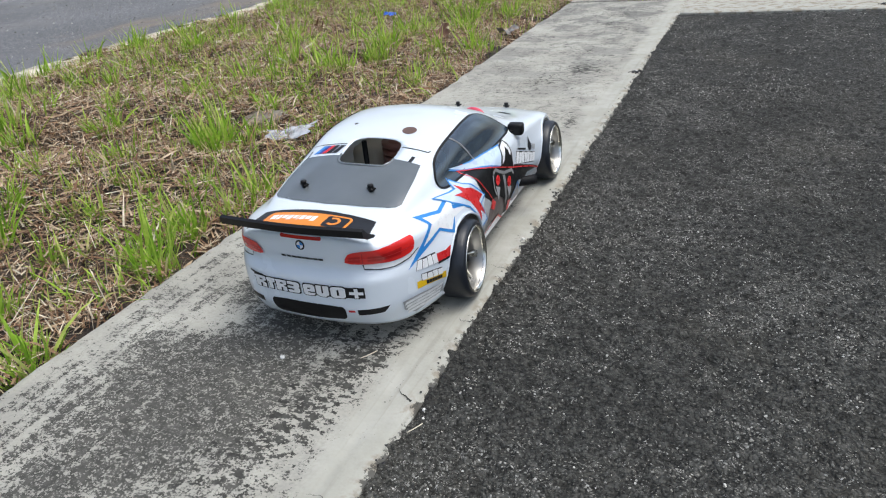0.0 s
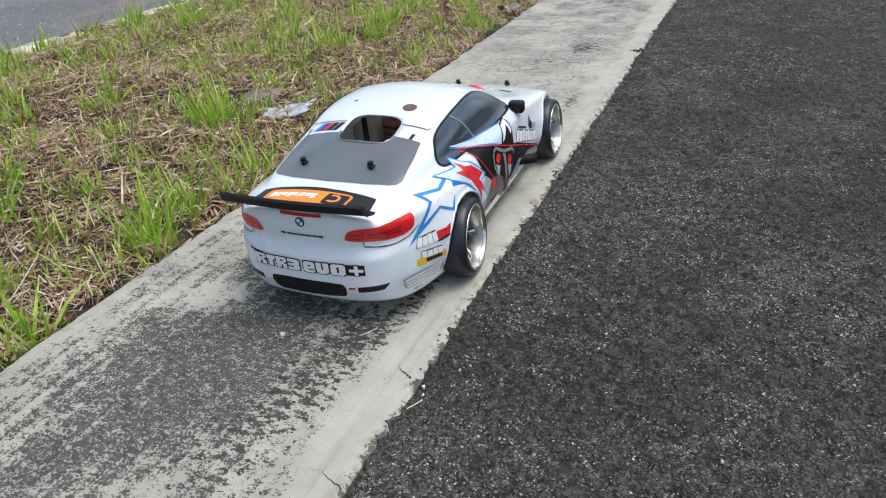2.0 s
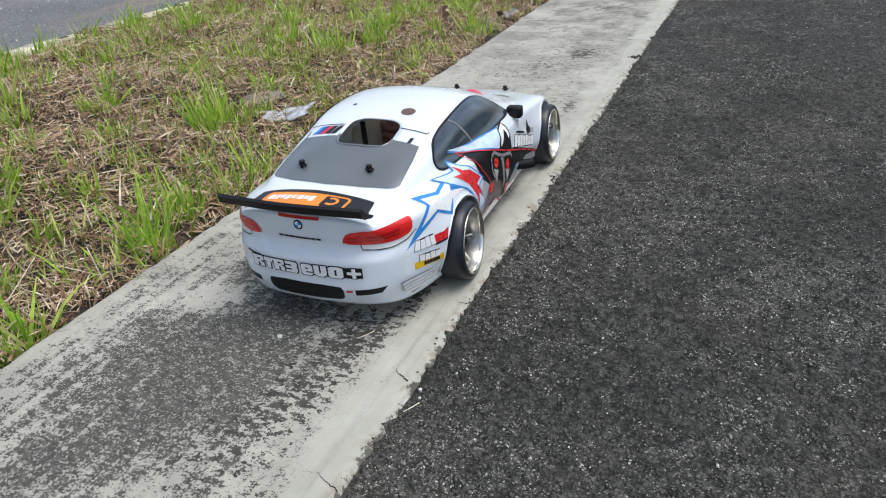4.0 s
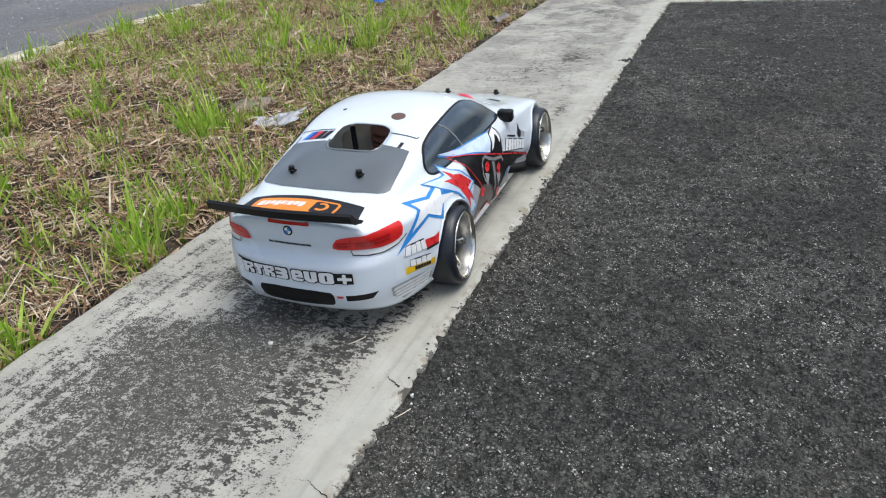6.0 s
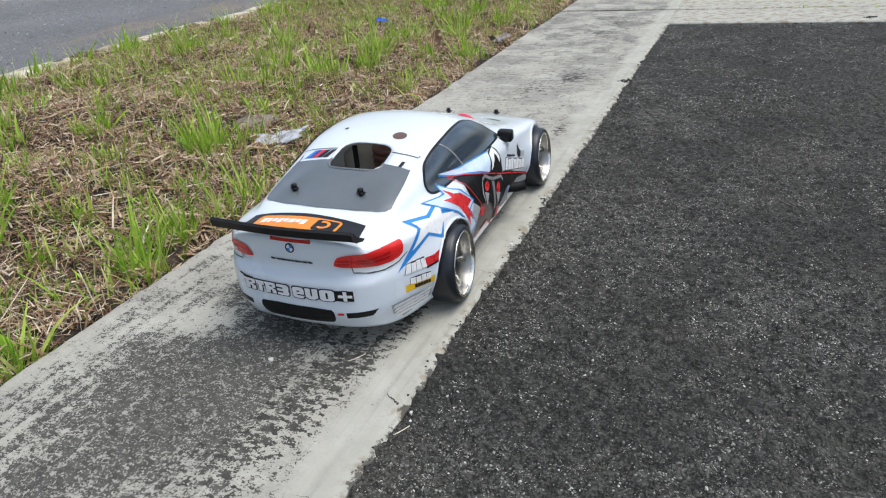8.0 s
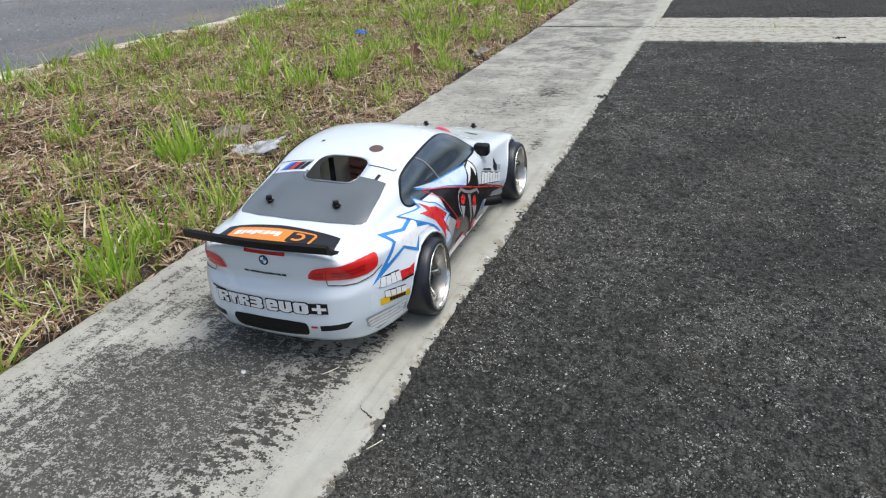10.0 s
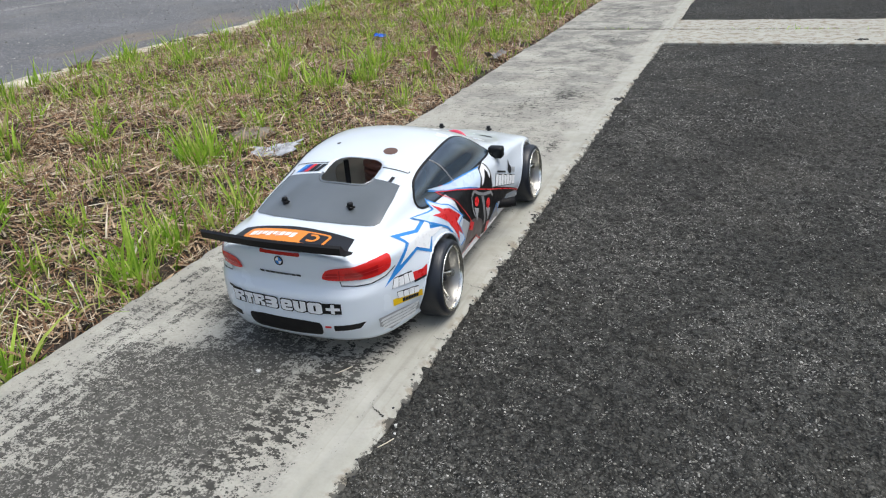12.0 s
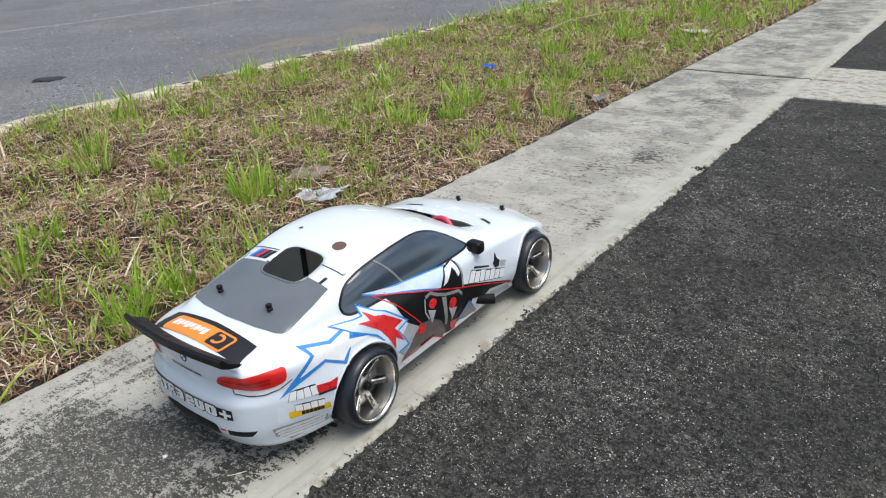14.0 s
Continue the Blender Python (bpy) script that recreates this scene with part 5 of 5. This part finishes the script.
    line("print_brow", [(-49, 75), (-42, 76.5), (-33, 71), (-22, 66), (-12, 63.5), (-3, 61.5), (1, 56)], 2.6, STEEL, 1.45)
    line("print_side", [(-50, 74), (-52, 62), (-48, 54)], 1.6, GREYLINE, 1.45)
    put("print_cheek", [(-48.5, 63), (-38, 58), (-45, 48)], GREYLINE, 1.45)
    put("print_cheek", [(-20, 52), (-8, 47), (-15, 36)], GREYLINE, 1.45)
    put("print_bar", [(-28, 66), (-22, 64), (-22, 36), (-26, 36)], STEEL, 1.45)
    spot("red_spot", -41, 66, 5.4, 0.72, RED, 1.6)
    spot("red_spot", -13.5, 54, 5.4, 0.78, RED, 1.6)
    put("red_chip", [(-61, 55), (-52, 50), (-58, 44), (-66, 49)], RED, 1.3)
    put("red_chip", [(-17, 36), (-5, 33), (-5, 22), (-12, 22)], RED, 1.6)
    put("sill_shard", [(-84, 29.5), (-40, 30), (-25, 21), (-76, 20.5)], WHITE, 0.95)
    line("red_line", [(-86, 31), (-62, 29.5), (-40, 31.5), (-24, 20.8)], 1.1, RED, 1.2)
    put("sill_shard", [(-12, 24.5), (22, 26), (28, 21), (-12, 20.3)], WHITE, 0.95)
    put("print_blade", [(-4, 30), (12, 42.5), (32, 23), (16, 21)], STEEL, 0.95)
    put("print_blade", [(40, 22), (45, 33.5), (86, 27.5), (92, 21), (60, 20.5)], GREYLINE, 0.75)
    line("blue_line", [(-4, 29), (12, 43.5), (24, 30)], 1.0, BLUE, 1.2)
    front = [(13, 60.5), (21, 71.5), (76, 51.5), (73, 41.5)]
    put("word_field", front, DARK, 0.5)
    word_bars("word_bar", front, 7, WHITE, car, 0.8)
    put("figure_mark", [(60, 58), (57, 63), (60, 66), (62, 73), (65, 66), (69, 62), (66, 57)], DARK, 0.55)
    put("figure_mark", [(70, 62), (79, 58.5), (76, 54), (69, 57)], GREYLINE, 0.55)
    line("figure_mark", [(26, 72), (50, 63.5)], 1.6, DARK, 0.55)
    rear = [(-202, 58.8), (-198.5, 66.3), (-180, 64.4), (-178.5, 54.9)]
    put("word_field", rear, DARK, 0.4)
    word_bars("word_bar", rear, 4, WHITE, car, 0.7)
    put("red_word", [(-179, 62.5), (-168, 60.5), (-161, 61.5), (-164, 53.8), (-179, 55.4)], RED, 0.5, "red sticker word")
    line("red_word_edge", [(-179, 54.6), (-164, 53)], 1.4, DARK, 0.55)
    put("word_field", [(-198, 48.9), (-198, 54.7), (-175, 49.4), (-175, 43.4)], DARK, 0.4)
    word_bars("word_bar", [(-198, 48.9), (-198, 54.7), (-175, 49.4), (-175, 43.4)], 4, WHITE, car, 0.7)
    put("yellow_sticker", [(-202.5, 44.3), (-202.3, 50), (-171, 43.8), (-170, 38)], YELLOW, 0.4, "yellow sponsor sticker")
    word_bars("word_bar", [(-194, 44.2), (-194, 47.6), (-176, 43.6), (-176, 40.4)], 6, DARK, car, 0.7)
    put("side_vent", [(-214, 38.5), (-181, 36), (-172, 32), (-170, 25), (-200, 22), (-211, 30)], GREYLINE, 0.4, "printed grey side vent")
    for i in range(4):
        z = 25.6 + i * 3.4
        line("vent_line", [(-207 - i * 1.6, z), (-190, z - 0.4), (-174, z - 2)], 1.5, WHITE, 0.6)


build_car()


# ---- small things on the ground ----
def lump(rng, r, squash=0.7, rough=0.3, sub=2):
    bm = bmesh.new()
    bmesh.ops.create_icosphere(bm, subdivisions=sub, radius=r)
    ph = rng.uniform(0, 6, 6)
    for v in bm.verts:
        d = v.co.normalized()
        v.co *= 1 + rough * (math.sin(5 * d.x + ph[0]) * math.sin(4 * d.y + ph[1]) + 0.6 * math.sin(9 * d.z + ph[2]) * math.cos(8 * d.x + ph[3]))
        v.co.z *= squash
    return bm


def crumpled(rng, w, h, lift, cells, fold):
    """A crumpled sheet: its folds come from noise along several directions."""
    bm = bmesh.new()
    n = cells
    ph, di = rng.uniform(0, 6, 5), rng.uniform(0, 6.28, 5)
    V = []
    for i in range(n):
        for j in range(n):
            a, b = (i / (n - 1) - 0.5), (j / (n - 1) - 0.5)
            edge = 1 - 0.25 * math.sin(7 * math.atan2(b, a) + ph[0]) * math.hypot(a, b)
            z = sum(abs(math.sin(k * 5 * (a * math.cos(di[k]) + b * math.sin(di[k])) + ph[k])) / (k + 1) for k in range(1, 5))
            V.append(bm.verts.new((a * w * edge, b * h * edge, lift * z * (1 - 1.2 * (a * a + b * b)) + fold * a * a)))
    for i in range(n - 1):
        for j in range(n - 1):
            bm.faces.new((V[i * n + j], V[(i + 1) * n + j], V[(i + 1) * n + j + 1], V[i * n + j + 1]))
    return bm


def clutter():
    rng = np.random.default_rng(31)
    at = lambda x, y: float(verge_z(np.array(x), np.array(y)))
    film, b, co, L = blank("clear_plastic_film")
    b.inputs["Base Color"].default_value = (0.6, 0.62, 0.66, 1)
    b.inputs["Roughness"].default_value = 0.25
    tr = N(film, "ShaderNodeBsdfTransparent")
    L.new(N(film, "ShaderNodeMixShader", Fac=step(film, fac_noise(film, co, 60), 0.35, 0.65, 0.3, 0.8), i1=tr.outputs[0], i2=b.outputs[0]).outputs[0], film.node_tree.nodes["Material Output"].inputs[0])
    ob = part("plastic_bag", crumpled(rng, 0.066, 0.042, 0.008, 22, 0.02), film)
    ob.matrix_world = pose(-0.424, 0.468, at(-0.424, 0.468) + 0.008, 4, -6, 25)
    tagged(ob, "crumpled clear plastic bag lying on dry grass", "litter")
    ob = part("flat_stone", lump(rng, 0.034, 0.16, 0.16, 3), plain("grey_stone", (0.23, 0.205, 0.165), 0.9, var=0.3, scale=45, bumpy=0.6))
    ob.matrix_world = pose(-0.522, 0.535, at(-0.522, 0.535) + 0.003, 3, 2, 20)
    tagged(ob, "flat grey-brown stone half buried in dry grass", "stone")
    cap = plain("blue_plastic", (0.005, 0.10, 0.55), 0.35, var=0.15)
    ob = part("blue_wrapper", crumpled(rng, 0.030, 0.020, 0.008, 14, 0.01), cap)
    ob.matrix_world = pose(-0.70, 1.315, at(-0.70, 1.315) + 0.012, 12, 8, 30)
    tagged(ob, "small crumpled blue wrapper in the grass", "litter")
    leafm = plain("dead_leaf", (0.17, 0.085, 0.05), 0.7, var=0.35, scale=70, bumpy=0.5)
    ob = part("dead_leaf", crumpled(rng, 0.06, 0.045, 0.004, 14, 0.05), leafm)
    ob.matrix_world = pose(-0.485, 1.135, at(-0.485, 1.135) + 0.012, 30, -20, 15)
    tagged(ob, "curled brown dead leaf among grass tufts", "leaf")
    grey = plain("grey_litter", (0.22, 0.21, 0.20), 0.6, var=0.6, scale=60)
    ob = part("grey_rag", crumpled(rng, 0.055, 0.020, 0.012, 14, 0.06), grey)
    ob.matrix_world = pose(-0.352, 1.215, at(-0.352, 1.215) + 0.008, 5, 5, 70)
    tagged(ob, "twisted grey rag beside the concrete strip", "litter")
    paper = plain("pale_paper", (0.36, 0.34, 0.29), 0.7, var=0.12)
    ob = part("paper_scrap", crumpled(rng, 0.09, 0.04, 0.006, 14, 0.02), paper)
    ob.matrix_world = pose(-0.45, 2.10, at(-0.45, 2.10) + 0.02, 3, 5, 40)
    tagged(ob, "flat pale paper scrap in far grass", "litter")
    pebble = plain("white_pebble", (0.72, 0.71, 0.68), 0.6, var=0.1)
    for x, y, r in ((-0.122, 0.015, 0.0021), (0.006, -0.004, 0.0013), (0.009, -0.012, 0.0010), (-0.004, 0.245, 0.0015)):
        ob = part("pebble", lump(rng, r), pebble)
        ob.location = (x, y, 0.0012 if x < 0 else -0.0015)
        tagged(ob, "tiny white pebble on the paving", "stone", group="white pebbles")
    straw_m = plain("pale_straw", (0.66, 0.60, 0.47), 0.7, var=0.15)
    for a, c in (((-0.062, 0.030, 0.002), (-0.053, 0.041, 0.003)), ((0.006, -0.03, 0.001), (0.013, -0.02, 0.002)), ((-0.318, 0.028, 0.002), (-0.327, 0.030, 0.042)), ((-0.41, 0.10, 0.016), (-0.47, 0.14, 0.021)), ((-0.37, -0.03, 0.012), (-0.385, 0.02, 0.03))):
        m0 = [tuple(1000 * (p + (q - p) * k) + (0.25 * math.sin(k * 4) if i == 0 else 0) for i, (p, q) in enumerate(zip(a, c))) for k in (0, 0.25, 0.5, 0.75, 1)]
        tagged(part("straw_stem", tube(m0, 0.4, 6), straw_m), "single pale dry straw stem", "straw", group="loose straw stems")
    bend = [(-833, 1780, 24), (-832, 1810, 45), (-829, 1992, 58), (-784, 2198, 62), (-700, 2310, 55), (-621, 2399, 30), (-612, 2410, 20)]
    tagged(part("straw_stem", tube(bend, 1.6, 6), plain("dull_straw", (0.42, 0.35, 0.23), 0.7, var=0.2)), "long bent dry grass stem lying over far grass", "straw")
    bm = lump(rng, 0.055, 0.06, 0.3, 3)
    ob = part("tar_patch", bm, TAR)
    ob.matrix_world = pose(-2.44, 0.96, -0.078, 0, 0, 30)
    tagged(ob, "small dark tar patch on the road", "tar patch")
    # loose tar crumbs along the torn edge of the asphalt
    verts, faces = [], []
    for i in range(230):
        y = rng.uniform(-0.3, 1.4)
        x = rng.normal(0.0, 0.004)
        r = rng.uniform(0.0004, 0.0011)
        if i < 26: x, y, r = rng.normal(-0.007, 0.006), rng.normal(0.886, 0.005), rng.uniform(0.0012, 0.0028)
        elif i < 44: x, y, r = rng.normal(-0.004, 0.003), rng.normal(0.357, 0.006), rng.uniform(0.0006, 0.0015)
        elif i < 54: x, y, r = rng.normal(0.412, 0.010), rng.normal(1.478, 0.004), rng.uniform(0.002, 0.004)
        bm = lump(rng, r, 0.5, 0.45, 1)
        o = len(verts)
        verts += [(v.co.x + x, v.co.y + y, v.co.z + 0.0004) for v in bm.verts]
        faces += [[o + v.index for v in f.verts] for f in bm.faces]
        bm.free()
    tagged(mesh_object("tar_crumbs", verts, faces, TAR), "black asphalt crumbs along the concrete edge", "gravel", kind="stuff")
    # cracks in the concrete edge
    gap = plain("crack_dirt", (0.02, 0.019, 0.017), 0.95, var=0.2)
    for line, w in ((((0.0, 0.0), (-0.006, -0.001), (-0.011, 0.003), (-0.016, 0.004), (-0.02, 0.012)), 0.0024), (((-0.002, 0.10), (-0.009, 0.098), (-0.014, 0.104)), 0.0009),
                    (((0.0, -0.10), (-0.008, -0.098), (-0.02, -0.093), (-0.03, -0.095)), 0.0011), (((0.0, 0.19), (-0.01, 0.188), (-0.022, 0.193)), 0.0008), (((0.0, 0.61), (-0.012, 0.605), (-0.02, 0.61)), 0.001)):
        pts = []
        for (x0, y0), (x1, y1) in zip(line, line[1:]):
            for k in range(6):
                u = k / 6
                pts.append((x0 + (x1 - x0) * u + rng.normal(0, 0.0003), y0 + (y1 - y0) * u + rng.normal(0, 0.0004)))
        n = len(pts)
        V, F = [], []
        for i, (x, y) in enumerate(pts):
            z = float(slab_z(np.array(x), np.array(y))) + 0.0003 - 0.0035 * max(0, 1 + x / 0.006) ** 2 * (x > -0.006)
            k = w * (1 - i / n) * rng.uniform(0.6, 1.2) / 2
            V += [(x, y - k, z), (x, y + k, z)]
        F = [[2 * i, 2 * i + 1, 2 * i + 3, 2 * i + 2] for i in range(n - 1)]
        ob = mesh_object("crack", V, F, gap)
        ob.parent = STRIP


clutter()
